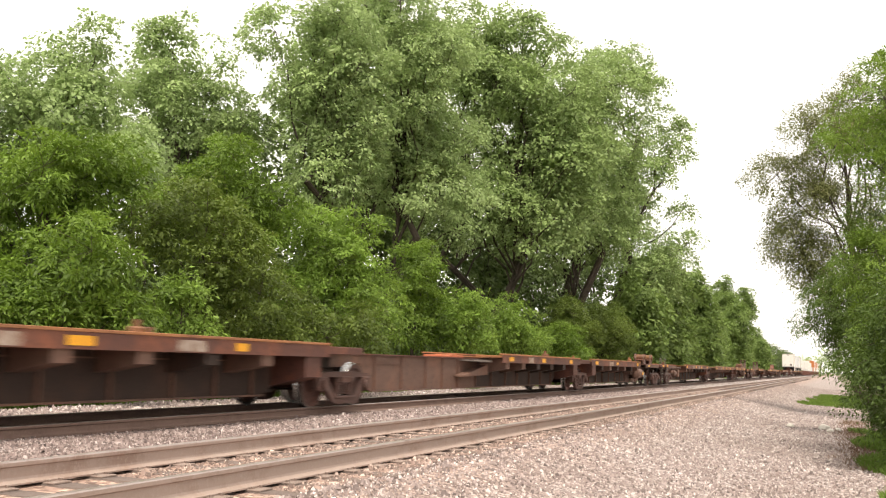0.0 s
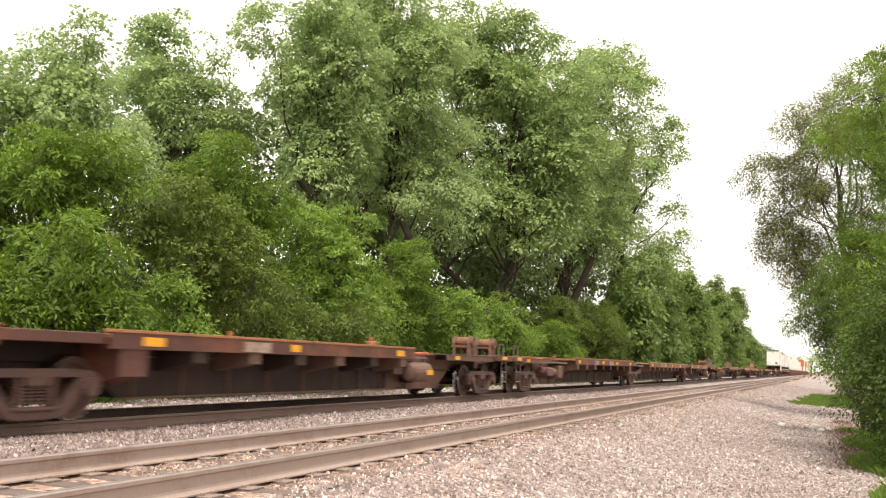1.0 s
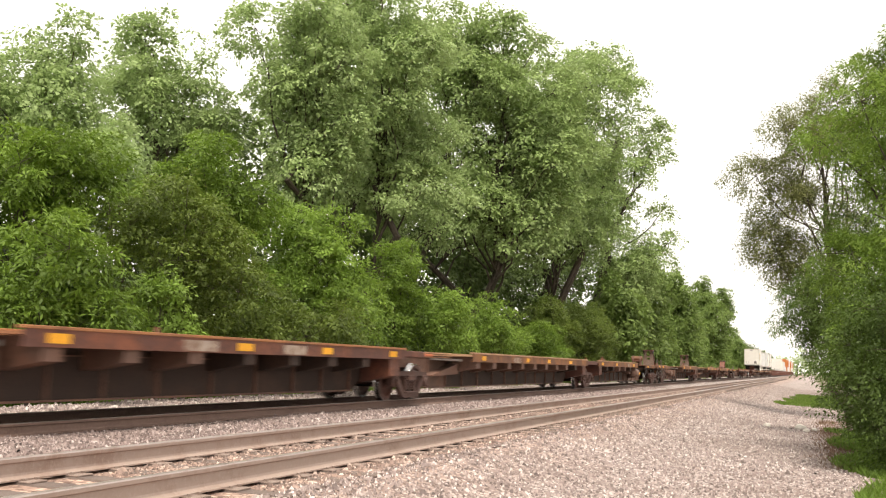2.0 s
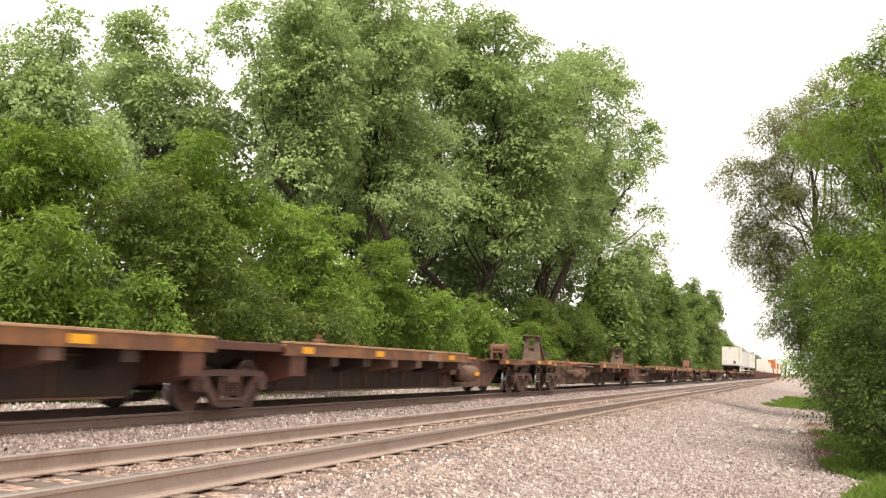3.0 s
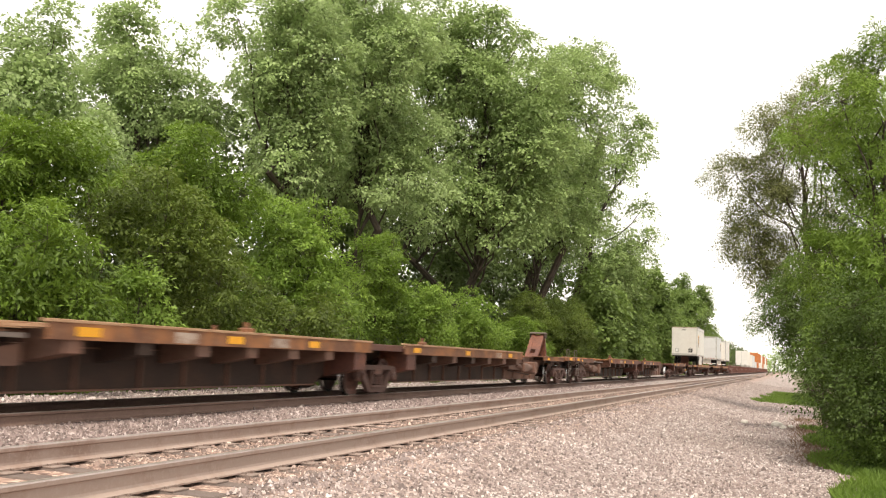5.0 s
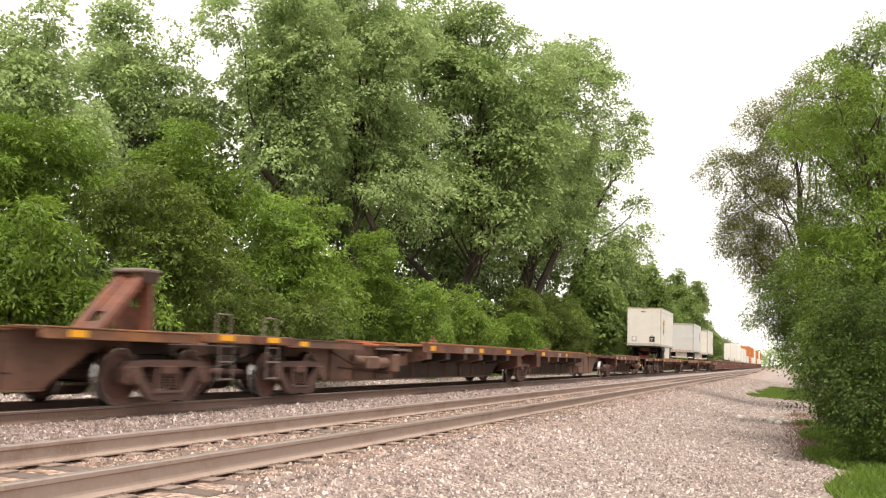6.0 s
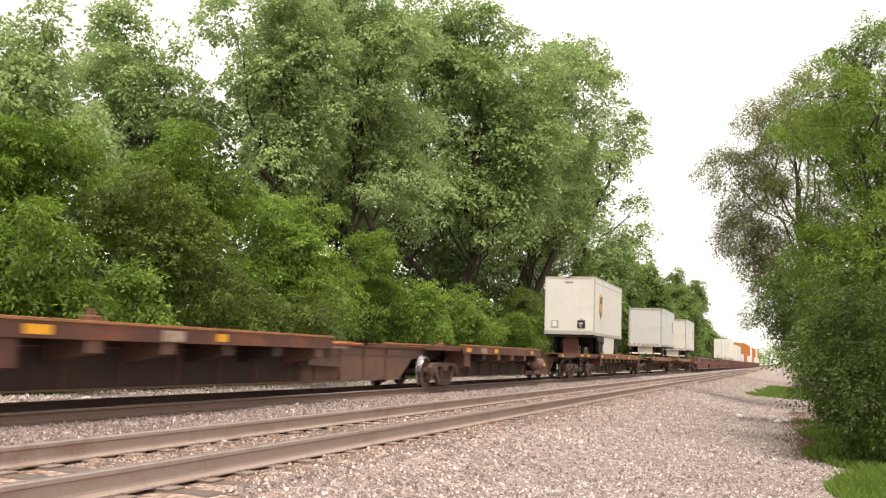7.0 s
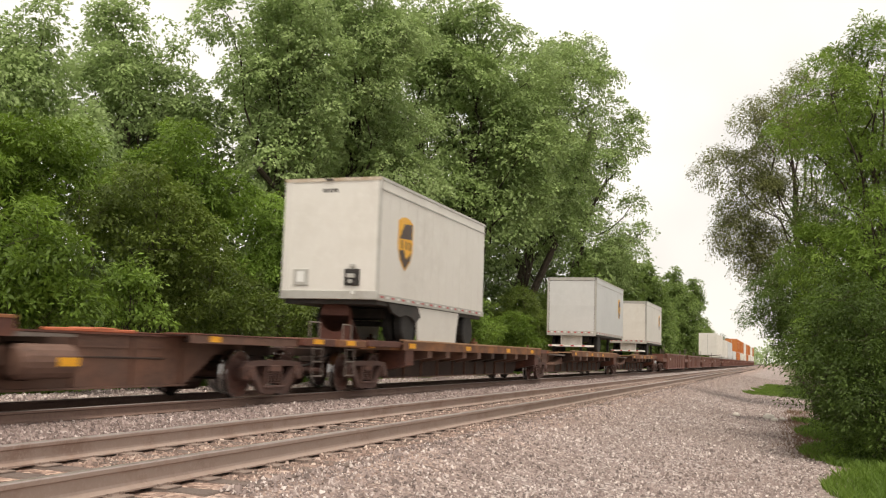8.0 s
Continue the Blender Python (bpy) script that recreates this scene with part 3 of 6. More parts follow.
tree("shrub", "broad mid green shrub with arching twigs", OLIVE, -15.5, 21.0,
     [(-1.0, 0.3, 3.0, 0.68), (-0.5, 0.5, 5.0, 0.62), (0.4, -0.3, 2.3, 0.78), (-1.2, -0.0, 4.5, 0.80), (0.2, -0.9, 2.5, 0.80), (-0.8, -1.3, 4.5, 0.79), (1.3, -0.2, 4.1, 0.62), (-0.1, -0.6, 5.3, 0.74), (0.4, 0.7, 2.2, 0.76), (1.7, 0.1, 2.9, 0.80), (0.9, 1.4, 3.8, 0.68), (0.5, -0.3, 3.1, 0.71), (-1.4, -0.3, 3.5, 0.79), (0.8, -1.0, 3.6, 0.74), (-0.6, 0.9, 3.3, 0.71), (0.9, -0.5, 4.4, 0.79), (-0.8, 0.7, 1.9, 0.45), (0.7, -0.3, 4.9, 0.49), (-0.7, -0.7, 4.4, 0.49), (0.4, 1.2, 3.9, 0.46), (-1.4, 0.2, 5.5, 0.44), (0.7, -1.0, 5.6, 0.36), (0.4, 0.7, 4.4, 0.35), (0.7, 1.1, 3.1, 0.48)])
tree("shrub", "rounded light green shrub beside the far track", PALE, -15.6, 28.3,
     [(0.7, -0.1, 5.6, 0.90), (0.5, 0.8, 3.0, 0.88), (0.6, -0.7, 4.5, 1.06), (-0.4, -0.6, 4.8, 1.03), (-0.7, 0.3, 3.8, 0.89), (0.6, 0.8, 2.3, 0.82), (1.2, 1.2, 3.0, 1.14), (0.9, 0.6, 4.1, 0.82), (1.4, -0.6, 2.8, 0.93), (-1.3, 0.2, 4.0, 0.79), (-1.0, -1.5, 3.5, 0.88), (-1.4, -0.5, 2.7, 0.77), (-1.0, 0.5, 5.9, 0.79), (-0.0, -0.2, 5.3, 0.87), (-0.0, -0.7, 3.0, 0.92), (-0.1, 1.0, 3.9, 1.01), (-1.1, 0.4, 2.5, 0.45), (-0.1, 0.6, 2.4, 0.62), (-0.5, -1.6, 4.0, 0.63), (0.2, -1.3, 3.7, 0.55), (-1.5, -0.2, 6.2, 0.49), (-0.3, -0.7, 3.7, 0.51), (-0.6, -1.2, 5.6, 0.52), (0.7, 0.1, 4.5, 0.51)])
tree("sapling", "pale green sapling among dark shrubs", PALE, -14.3, 18.5,
     [(-0.2, -0.2, 2.6, 0.43), (-0.0, 0.0, 2.8, 0.31), (0.4, 0.3, 1.8, 0.36), (-0.3, -0.1, 1.9, 0.32), (0.3, -0.2, 2.4, 0.40), (-0.3, 0.4, 2.1, 0.33), (-0.1, 0.1, 2.6, 0.19), (0.6, -0.2, 2.6, 0.17), (-0.1, 0.1, 1.8, 0.18), (0.5, 0.6, 1.8, 0.21), (0.0, 0.3, 2.5, 0.21)])
tree("shrub_tree", "narrow upright green young tree", LUSH, -16.2, 36.3,
     [(-0.1, -0.7, 4.6, 0.79), (0.2, 0.2, 5.2, 0.78), (-0.5, -0.2, 2.5, 0.77), (0.8, -0.3, 5.7, 0.72), (-0.5, 0.4, 3.6, 0.83), (-0.1, 0.6, 3.3, 0.70), (0.2, 0.6, 4.1, 0.85), (0.3, -0.4, 2.9, 0.71), (0.1, 0.5, 2.1, 0.77), (-0.5, 0.3, 5.8, 0.71), (-0.1, -0.6, 3.3, 0.47), (0.1, 0.0, 5.9, 0.48), (0.3, -0.4, 3.7, 0.40), (0.2, 0.6, 2.7, 0.56), (-0.4, 0.3, 5.5, 0.39), (0.1, -0.1, 2.5, 0.55), (0.4, -0.5, 4.3, 0.53)])
tree("shrub", "dark green shaded undergrowth shrub", OLIVE, -14.9, 24.6,
     [(-0.8, -1.3, 2.3, 0.61), (0.4, 1.3, 1.9, 0.77), (-0.5, 0.6, 2.1, 0.61), (0.3, -0.6, 2.0, 0.67), (-1.4, -0.3, 2.0, 0.77), (0.5, -1.3, 1.8, 0.57), (1.1, -0.7, 2.0, 0.66), (1.5, 1.5, 2.5, 0.57), (1.6, 1.6, 1.8, 0.77), (-0.3, 0.6, 2.6, 0.64), (-0.6, -0.8, 1.7, 0.34), (-0.9, -0.3, 2.2, 0.34), (1.8, 0.6, 2.3, 0.44), (-0.9, 0.8, 2.3, 0.33), (2.2, 0.9, 1.6, 0.41)])
tree("shrub", "low bright yellow-green shrub", PALE, -14.9, 38.0,
     [(0.7, -0.4, 2.9, 0.84), (-0.4, -0.1, 2.9, 0.87), (-0.4, -0.0, 2.3, 0.71), (0.6, -0.4, 2.3, 0.77), (0.5, 0.8, 2.9, 0.70), (-0.1, 0.8, 2.7, 0.63), (-0.2, 0.3, 3.5, 0.87), (1.2, -0.1, 2.2, 0.61), (0.3, 0.5, 2.6, 0.46), (0.5, 0.9, 2.1, 0.36), (0.1, 0.3, 3.1, 0.35), (0.8, -0.1, 3.8, 0.49), (0.7, 0.2, 3.4, 0.38), (0.8, 0.9, 3.5, 0.45)])
tree("shrub", "low yellow-green shrub with a leaning sprig", PALE, -14.9, 46.0,
     [(-0.7, 0.5, 2.3, 0.84), (-0.6, -0.6, 2.7, 0.83), (0.0, 0.8, 2.2, 0.76), (-0.5, -0.7, 3.8, 0.86), (0.6, 1.0, 2.4, 0.79), (0.1, 0.2, 3.4, 0.84), (0.3, -1.0, 2.7, 0.82), (-1.2, -0.4, 1.7, 0.68), (-0.2, 0.6, 2.7, 0.50), (0.3, -0.4, 3.0, 0.44), (-0.8, 0.5, 2.9, 0.42), (1.2, -0.1, 2.6, 0.42), (0.7, -0.5, 2.6, 0.38), (-0.3, -0.1, 3.2, 0.45)])
tree("shrub", "low green shrub under the tall trees", LUSH, -15.5, 56.0,
     [(-0.6, 0.3, 2.2, 1.11), (0.5, -0.8, 3.2, 0.85), (0.7, 0.9, 2.0, 0.82), (0.5, 0.4, 3.1, 0.95), (0.0, 0.9, 2.0, 0.85), (0.6, -0.4, 2.3, 1.02), (1.4, -0.1, 2.0, 0.86), (-0.7, 0.4, 3.1, 0.51), (-0.2, -0.1, 2.8, 0.49), (-0.3, -0.7, 2.1, 0.62), (-0.4, -0.9, 2.7, 0.63), (0.2, -0.1, 1.7, 0.54)])
tree("shrub", "rounded green shrub under the tall trees", OLIVE, -15.5, 69.0,
     [(-0.8, 1.2, 4.9, 1.36), (0.5, -0.7, 2.3, 1.28), (-0.3, 1.3, 3.7, 1.61), (0.1, -0.9, 3.8, 1.27), (-1.0, 0.7, 2.9, 1.55), (-1.0, 0.2, 4.1, 1.11), (0.9, -0.7, 3.4, 1.18), (0.4, 0.5, 4.6, 1.29), (1.2, 0.6, 2.6, 1.26), (-0.5, -1.3, 4.3, 0.81), (-0.8, -1.3, 3.0, 0.62), (1.1, -0.3, 4.0, 0.84), (-1.7, 0.8, 2.4, 0.87), (-1.2, -1.5, 1.9, 0.79), (-1.4, -1.3, 3.3, 0.84)])
tree("cottonwood_tree", "pale grey-green tall tree behind shrubs", GREY, -27.0, 26.5,
     [(-2.4, -0.6, 11.2, 1.07), (-1.6, 0.3, 11.5, 1.36), (2.3, -0.3, 10.7, 1.34), (-2.3, -1.5, 10.0, 1.20), (-1.6, -1.1, 8.9, 1.01), (1.1, -0.2, 12.2, 1.33), (1.8, -1.1, 10.3, 1.21), (-1.2, -0.5, 9.3, 1.12), (-1.3, 0.4, 8.7, 1.12), (2.6, 0.6, 9.5, 1.35), (-0.2, 0.8, 11.0, 1.13), (-0.8, -1.2, 11.7, 1.16), (-1.2, 0.7, 9.8, 1.22), (0.8, 2.3, 10.1, 1.02), (1.1, -0.1, 9.0, 0.64), (-0.4, 2.3, 9.7, 0.69), (1.9, 0.2, 11.5, 0.60), (-0.0, 2.5, 12.7, 0.59), (-0.3, 1.2, 12.6, 0.73), (-0.1, 0.6, 10.4, 0.82), (0.5, -1.9, 10.4, 0.69), (2.3, -0.2, 13.2, 0.78), (-1.2, -2.3, 9.6, 0.81), (-1.9, -2.1, 8.6, 0.68)])
tree("cottonwood_tree", "grey-green tall tree with open crown", GREY, -27.6, 35.0,
     [(1.6, 1.7, 13.0, 1.41), (-0.9, -1.5, 13.1, 1.35), (1.2, 0.4, 13.7, 1.30), (-1.7, 0.5, 14.3, 1.21), (1.3, 1.5, 11.4, 1.22), (0.3, -1.9, 13.7, 1.09), (0.7, -1.1, 11.9, 1.07), (-0.8, 0.8, 12.2, 1.37), (3.0, 0.5, 12.2, 1.06), (-0.3, 0.3, 14.4, 1.04), (-0.6, -1.4, 10.1, 1.25), (-1.3, 1.6, 14.4, 1.18), (-2.2, 0.6, 15.4, 1.33), (-0.2, -0.6, 15.9, 1.38), (0.8, -1.9, 13.3, 0.66), (1.4, 1.1, 15.5, 0.56), (2.2, -0.2, 11.9, 0.81), (-0.7, 0.5, 10.5, 0.75), (-0.4, -0.7, 16.7, 0.57), (-0.0, 1.7, 11.2, 0.73), (-1.3, 1.1, 11.4, 0.59), (0.5, 1.4, 10.7, 0.77), (-0.9, -1.7, 11.3, 0.78), (-0.7, -1.4, 16.2, 0.78)])
tree("cottonwood_tree", "tall broad grey-green cottonwood with visible limbs", GREY, -22.0, 37.5,
     [(0.6, -0.4, 16.4, 1.25), (0.8, -0.6, 13.5, 1.45), (1.0, -0.9, 10.2, 1.44), (1.0, -0.2, 11.3, 1.32), (1.8, 0.9, 12.9, 1.56), (0.2, 1.8, 13.5, 1.32), (2.2, -0.3, 14.8, 1.55), (1.0, 1.5, 14.5, 1.36), (-0.9, -2.3, 16.3, 1.44), (-1.0, 1.2, 14.4, 1.58), (1.5, -0.8, 17.2, 1.31), (-1.3, 0.9, 13.4, 1.38), (1.0, 1.0, 16.5, 1.67), (-0.2, 1.5, 9.8, 1.61), (-0.1, -1.8, 13.8, 1.33), (2.1, 1.2, 14.0, 0.78), (2.3, 0.5, 11.6, 0.96), (1.8, 1.5, 10.7, 0.81), (0.8, 2.2, 9.6, 0.70), (0.9, 1.7, 11.7, 0.84), (0.7, 2.2, 13.2, 0.92), (0.2, -0.1, 17.2, 0.81), (1.0, 1.6, 17.6, 0.88), (1.3, 0.5, 15.4, 0.80)])
tree("cottonwood_tree", "tall cottonwood with a dark bare lower trunk", GREY, -21.0, 44.0,
     [(2.6, 0.7, 10.9, 2.03), (1.0, 0.8, 18.5, 1.79), (1.0, 0.6, 12.1, 2.14), (2.4, 1.8, 13.3, 1.84), (-0.6, 0.4, 15.6, 1.52), (2.6, -1.2, 17.4, 1.61), (0.7, -1.4, 20.2, 2.11), (-1.9, -0.3, 20.7, 1.85), (1.4, -1.6, 17.3, 1.62), (-1.6, -0.3, 18.8, 1.58), (-0.8, -0.7, 12.9, 1.90), (-0.5, -0.6, 17.4, 1.87), (0.4, 1.1, 14.6, 1.68), (0.4, -0.1, 13.3, 1.63), (1.8, -1.5, 15.0, 1.94), (2.9, 0.6, 18.3, 1.18), (1.9, -1.4, 9.8, 0.82), (-0.8, 1.8, 9.4, 0.92), (0.6, 2.6, 8.7, 0.87), (-0.1, 0.1, 10.4, 0.86), (2.3, 2.3, 18.4, 0.86), (3.0, 1.3, 8.6, 0.90), (0.1, 0.7, 18.5, 0.96), (-2.0, 1.5, 21.4, 0.81)])
tree("cottonwood_tree", "massive mid green cottonwood with dense crown", CROWN, -21.0, 63.0,
     [(-0.7, -0.2, 26.2, 1.50), (1.0, 0.3, 25.5, 1.50), (2.8, 0.9, 24.2, 1.50), (4.4, -0.3, 12.9, 2.19), (-2.5, -1.5, 15.1, 2.78), (4.6, -0.7, 20.5, 2.32), (2.2, 0.4, 17.1, 2.76), (-0.6, -2.0, 20.9, 2.75), (-2.4, -1.5, 25.1, 2.31), (-2.6, -1.2, 23.1, 2.01), (-1.4, 2.2, 23.5, 3.00), (-1.7, -3.1, 13.1, 2.34), (5.2, -0.8, 15.4, 2.34), (3.5, 3.3, 13.2, 2.03), (2.7, -1.1, 11.4, 2.45), (2.7, 2.5, 15.4, 2.75), (-0.4, -1.2, 12.4, 2.56), (1.7, -1.4, 20.6, 1.65), (3.3, 2.1, 19.5, 1.29), (0.4, 1.0, 14.2, 1.15), (3.3, -0.6, 18.3, 1.64), (-0.8, 0.9, 16.2, 1.45), (4.9, -0.4, 17.0, 1.62), (4.7, 2.4, 17.2, 1.21)])
tree("cottonwood_tree", "leafy cottonwood with a full rounded crown", CROWN, -20.0, 76.0,
     [(0.7, -1.0, 14.3, 3.03), (0.2, 2.3, 16.2, 2.19), (-2.0, -0.8, 16.6, 2.27), (-0.8, 2.5, 20.3, 2.39), (1.8, 2.5, 11.9, 2.35), (0.5, 2.3, 23.3, 3.05), (3.2, -1.5, 24.4, 3.05), (2.5, 1.6, 16.2, 2.90), (1.8, -0.6, 12.6, 2.22), (0.4, 1.9, 18.8, 2.55), (2.9, -1.0, 20.2, 3.01), (-0.7, 0.1, 10.9, 2.23), (-0.3, 1.4, 24.9, 2.19), (-1.9, 0.8, 13.9, 2.09), (1.5, 2.8, 27.2, 2.24), (3.4, 2.4, 13.8, 2.19), (-2.7, 0.9, 21.1, 1.44), (0.2, 2.7, 12.8, 1.62), (-1.2, -2.2, 19.8, 1.29), (-0.7, -0.8, 14.9, 1.34), (1.8, 0.2, 26.0, 1.69), (1.4, 1.5, 20.5, 1.62), (-2.3, 0.7, 12.1, 1.15), (0.1, 2.7, 21.4, 1.21)])
tree("cottonwood_tree", "tall green cottonwood with drooping outer limbs", CROWN, -19.0, 93.0,
     [(2.7, -1.9, 10.2, 2.26), (3.7, 2.2, 25.3, 2.37), (4.0, 3.7, 12.5, 1.88), (2.3, 0.9, 9.5, 2.28), (2.1, 1.0, 29.7, 1.82), (3.0, -0.7, 21.0, 1.81), (-0.3, -0.8, 31.9, 2.57), (-1.1, -0.5, 19.3, 1.94), (2.9, 3.5, 10.9, 1.99), (0.7, 0.0, 22.1, 2.43), (-0.2, -3.2, 16.9, 1.85), (4.5, 0.6, 23.1, 1.87), (-0.5, 1.0, 18.0, 2.30), (0.9, -1.9, 13.4, 2.33), (3.9, -1.1, 11.7, 2.14), (-1.9, 1.1, 21.4, 1.28), (6.4, 1.3, 14.3, 1.02), (2.0, 2.2, 19.0, 0.98), (0.4, 2.3, 31.1, 1.05), (-2.5, 0.4, 25.3, 1.16), (-1.1, -1.9, 17.8, 1.28), (0.1, 2.2, 11.7, 1.36), (3.1, 1.9, 14.3, 1.35), (5.2, 2.6, 17.5, 1.19)])
tree("cottonwood_tree", "dense green cottonwood standing behind its neighbours", CROWN, -26.0, 64.0,
     [(6.5, 3.5, 15.4, 2.28), (4.3, -1.2, 21.1, 2.21), (0.7, -3.3, 23.9, 2.32), (2.5, -1.3, 23.9, 2.32), (2.8, 2.0, 16.2, 1.76), (-2.6, 1.9, 18.5, 1.91), (-0.2, 3.1, 21.7, 2.38), (-0.3, 0.9, 24.9, 1.92), (5.7, -1.1, 15.2, 2.24), (4.0, -1.7, 18.8, 1.90), (3.1, 2.5, 22.4, 1.89), (2.3, 3.9, 12.4, 2.48), (-3.4, 0.8, 19.5, 2.20), (3.5, 1.2, 18.9, 2.47), (-2.8, -0.9, 22.0, 1.21), (-1.4, 0.7, 23.1, 1.05), (-0.3, 1.4, 17.8, 1.28), (2.0, -1.5, 21.2, 1.43)])
tree("shrub_tree", "mid green young tree under the cottonwoods", OLIVE, -16.8, 63.0,
     [(0.9, -0.1, 4.0, 1.40), (0.3, -0.9, 3.7, 1.11), (-0.2, 1.2, 5.3, 1.00), (-1.1, 0.4, 3.5, 1.01), (-0.7, -0.2, 4.7, 1.05), (1.1, -0.7, 1.9, 1.02), (-0.8, -1.3, 2.5, 1.35), (-0.4, -0.3, 1.9, 1.12), (0.5, 0.5, 2.8, 1.02), (0.6, -0.7, 5.0, 1.18), (-0.6, 0.7, 3.1, 0.99), (-1.5, -0.1, 2.1, 0.66), (-0.5, 1.1, 2.3, 0.62), (-1.2, -0.2, 2.5, 0.64), (-0.2, 0.5, 4.7, 0.58), (0.4, -0.8, 2.9, 0.73), (1.0, 0.8, 2.5, 0.58), (0.9, 0.8, 3.0, 0.56)])
tree("tree", "mid green tree in the row along the railway", ROW, -17.0, 80.0,
     [(1.7, -1.1, 7.7, 1.58), (2.1, -0.2, 2.3, 1.59), (-0.1, 0.7, 5.4, 1.71), (0.2, 0.7, 4.2, 1.75), (0.3, 0.9, 2.4, 1.68), (2.6, 0.2, 6.7, 1.67), (0.3, -1.6, 5.3, 1.72), (-1.3, -0.4, 3.5, 1.46), (-1.4, -0.2, 2.5, 1.46), (2.2, -0.7, 5.5, 1.94), (3.0, -0.8, 3.5, 1.64), (0.5, -1.7, 3.9, 1.52), (2.2, 1.1, 5.3, 0.94), (1.7, 0.2, 6.6, 0.86), (1.2, 1.3, 3.6, 0.95), (1.0, 2.1, 5.8, 0.89), (2.3, 1.3, 4.5, 0.92), (1.9, -1.4, 6.7, 0.76), (-1.3, -1.3, 5.0, 1.00)])
tree("tree", "mid green tree in the row along the railway", ROW, -17.5, 97.0,
     [(-1.0, -0.4, 7.8, 1.95), (-0.9, -1.9, 5.3, 2.46), (0.8, 0.2, 5.0, 2.05), (0.3, 1.4, 3.5, 2.10), (1.8, 0.4, 8.5, 2.41), (0.7, 0.6, 6.8, 2.47), (0.4, -1.3, 8.9, 2.05), (0.1, 0.4, 10.8, 2.32), (2.0, 1.1, 4.1, 2.36), (0.0, 1.7, 9.2, 1.76), (1.5, 0.7, 10.6, 1.68), (-0.6, -2.1, 2.6, 1.86), (-1.7, 1.2, 4.7, 1.06), (-0.8, -2.0, 11.4, 0.95), (0.5, -0.7, 3.7, 1.21), (-2.0, -1.3, 10.1, 1.04), (0.4, 1.4, 2.4, 0.93), (-1.4, -1.7, 9.0, 0.95), (1.9, -1.2, 11.7, 0.95), (-1.7, -0.7, 9.2, 0.94)])
tree("tree", "green tree in the row along the railway", ROW, -17.5, 131.0,
     [(1.7, -0.0, 3.0, 2.24), (-0.4, 0.5, 7.9, 2.23), (1.3, 1.9, 7.9, 2.63), (-1.5, 1.3, 12.4, 2.39), (1.9, -0.9, 5.1, 1.91), (0.1, 0.2, 11.7, 2.26), (1.0, 0.7, 9.9, 1.99), (0.4, -1.3, 6.3, 2.49), (-0.9, 1.3, 4.7, 2.16), (-0.6, 1.2, 10.2, 2.22), (0.3, -1.7, 4.1, 2.05), (-1.8, 0.1, 8.6, 2.02), (-0.0, 0.3, 13.8, 1.42), (-1.7, -1.0, 6.8, 1.14), (1.2, 1.7, 5.0, 1.28), (-1.5, 0.3, 3.7, 1.27), (-1.7, 0.2, 2.5, 1.08), (0.8, -1.4, 13.3, 1.38), (1.3, 0.4, 4.2, 1.21), (0.1, 1.5, 3.3, 1.42)])
tree("tree", "distant green tree in the row along the railway", ROW, -17.5, 178.0,
     [(1.1, -0.7, 10.1, 3.15), (-1.4, -1.0, 13.1, 2.68), (-0.2, -0.7, 4.2, 2.61), (1.8, -0.2, 4.4, 2.54), (-1.5, -0.6, 7.0, 2.16), (0.7, 1.3, 6.1, 2.56), (-1.1, -0.7, 10.6, 2.64), (-1.8, -1.8, 5.4, 2.32), (0.6, -1.7, 12.2, 2.66), (1.2, 0.8, 7.8, 2.34), (-1.8, -0.9, 8.7, 2.58), (-2.0, 1.7, 2.8, 1.59), (0.1, 2.2, 13.6, 1.50), (-2.6, -0.0, 10.6, 1.60), (-0.3, 0.4, 13.8, 1.46), (0.0, -1.8, 8.3, 1.50), (2.2, -0.9, 11.7, 1.31), (0.7, 1.1, 2.7, 1.32)])
tree("tree", "distant green tree in the row along the railway", ROW, -17.5, 238.0,
     [(1.0, -1.7, 7.3, 2.14), (-0.8, 0.4, 9.7, 2.45), (1.3, -1.5, 3.0, 1.80), (0.7, 0.9, 8.1, 1.88), (1.6, 1.6, 4.9, 2.33), (-0.2, 0.8, 6.0, 2.59), (-0.6, 0.7, 3.9, 1.91), (-1.9, 0.5, 4.4, 1.08), (0.4, -0.3, 9.2, 1.41), (2.3, -1.0, 3.0, 1.09), (0.7, -0.9, 4.8, 1.38), (1.5, 1.1, 7.0, 1.17)])
tree("tree", "slender distant tree with a pointed top", ROW, -22.0, 212.0,
     [(1.3, -0.1, 17.7, 1.56), (-0.5, 0.4, 17.7, 1.45), (0.5, 0.4, 15.8, 1.66), (0.3, -0.3, 20.5, 1.49), (-0.2, -0.4, 19.2, 1.52), (0.4, 1.0, 18.3, 1.01), (0.4, 0.9, 19.0, 0.73), (1.5, 0.4, 16.5, 0.79), (-0.5, -1.1, 17.7, 0.84)])
tree("tree", "slender distant tree with a pointed top", ROW, -22.0, 255.0,
     [(1.5, 0.3, 19.2, 1.38), (1.9, 0.7, 17.1, 1.54), (1.4, 1.2, 21.8, 1.40), (0.6, 0.3, 20.0, 1.75), (1.7, 0.0, 18.1, 1.48), (2.5, -0.1, 15.4, 0.72), (0.6, -0.2, 22.2, 0.79), (2.0, -0.2, 20.4, 0.93), (0.3, 1.2, 21.4, 0.70)])
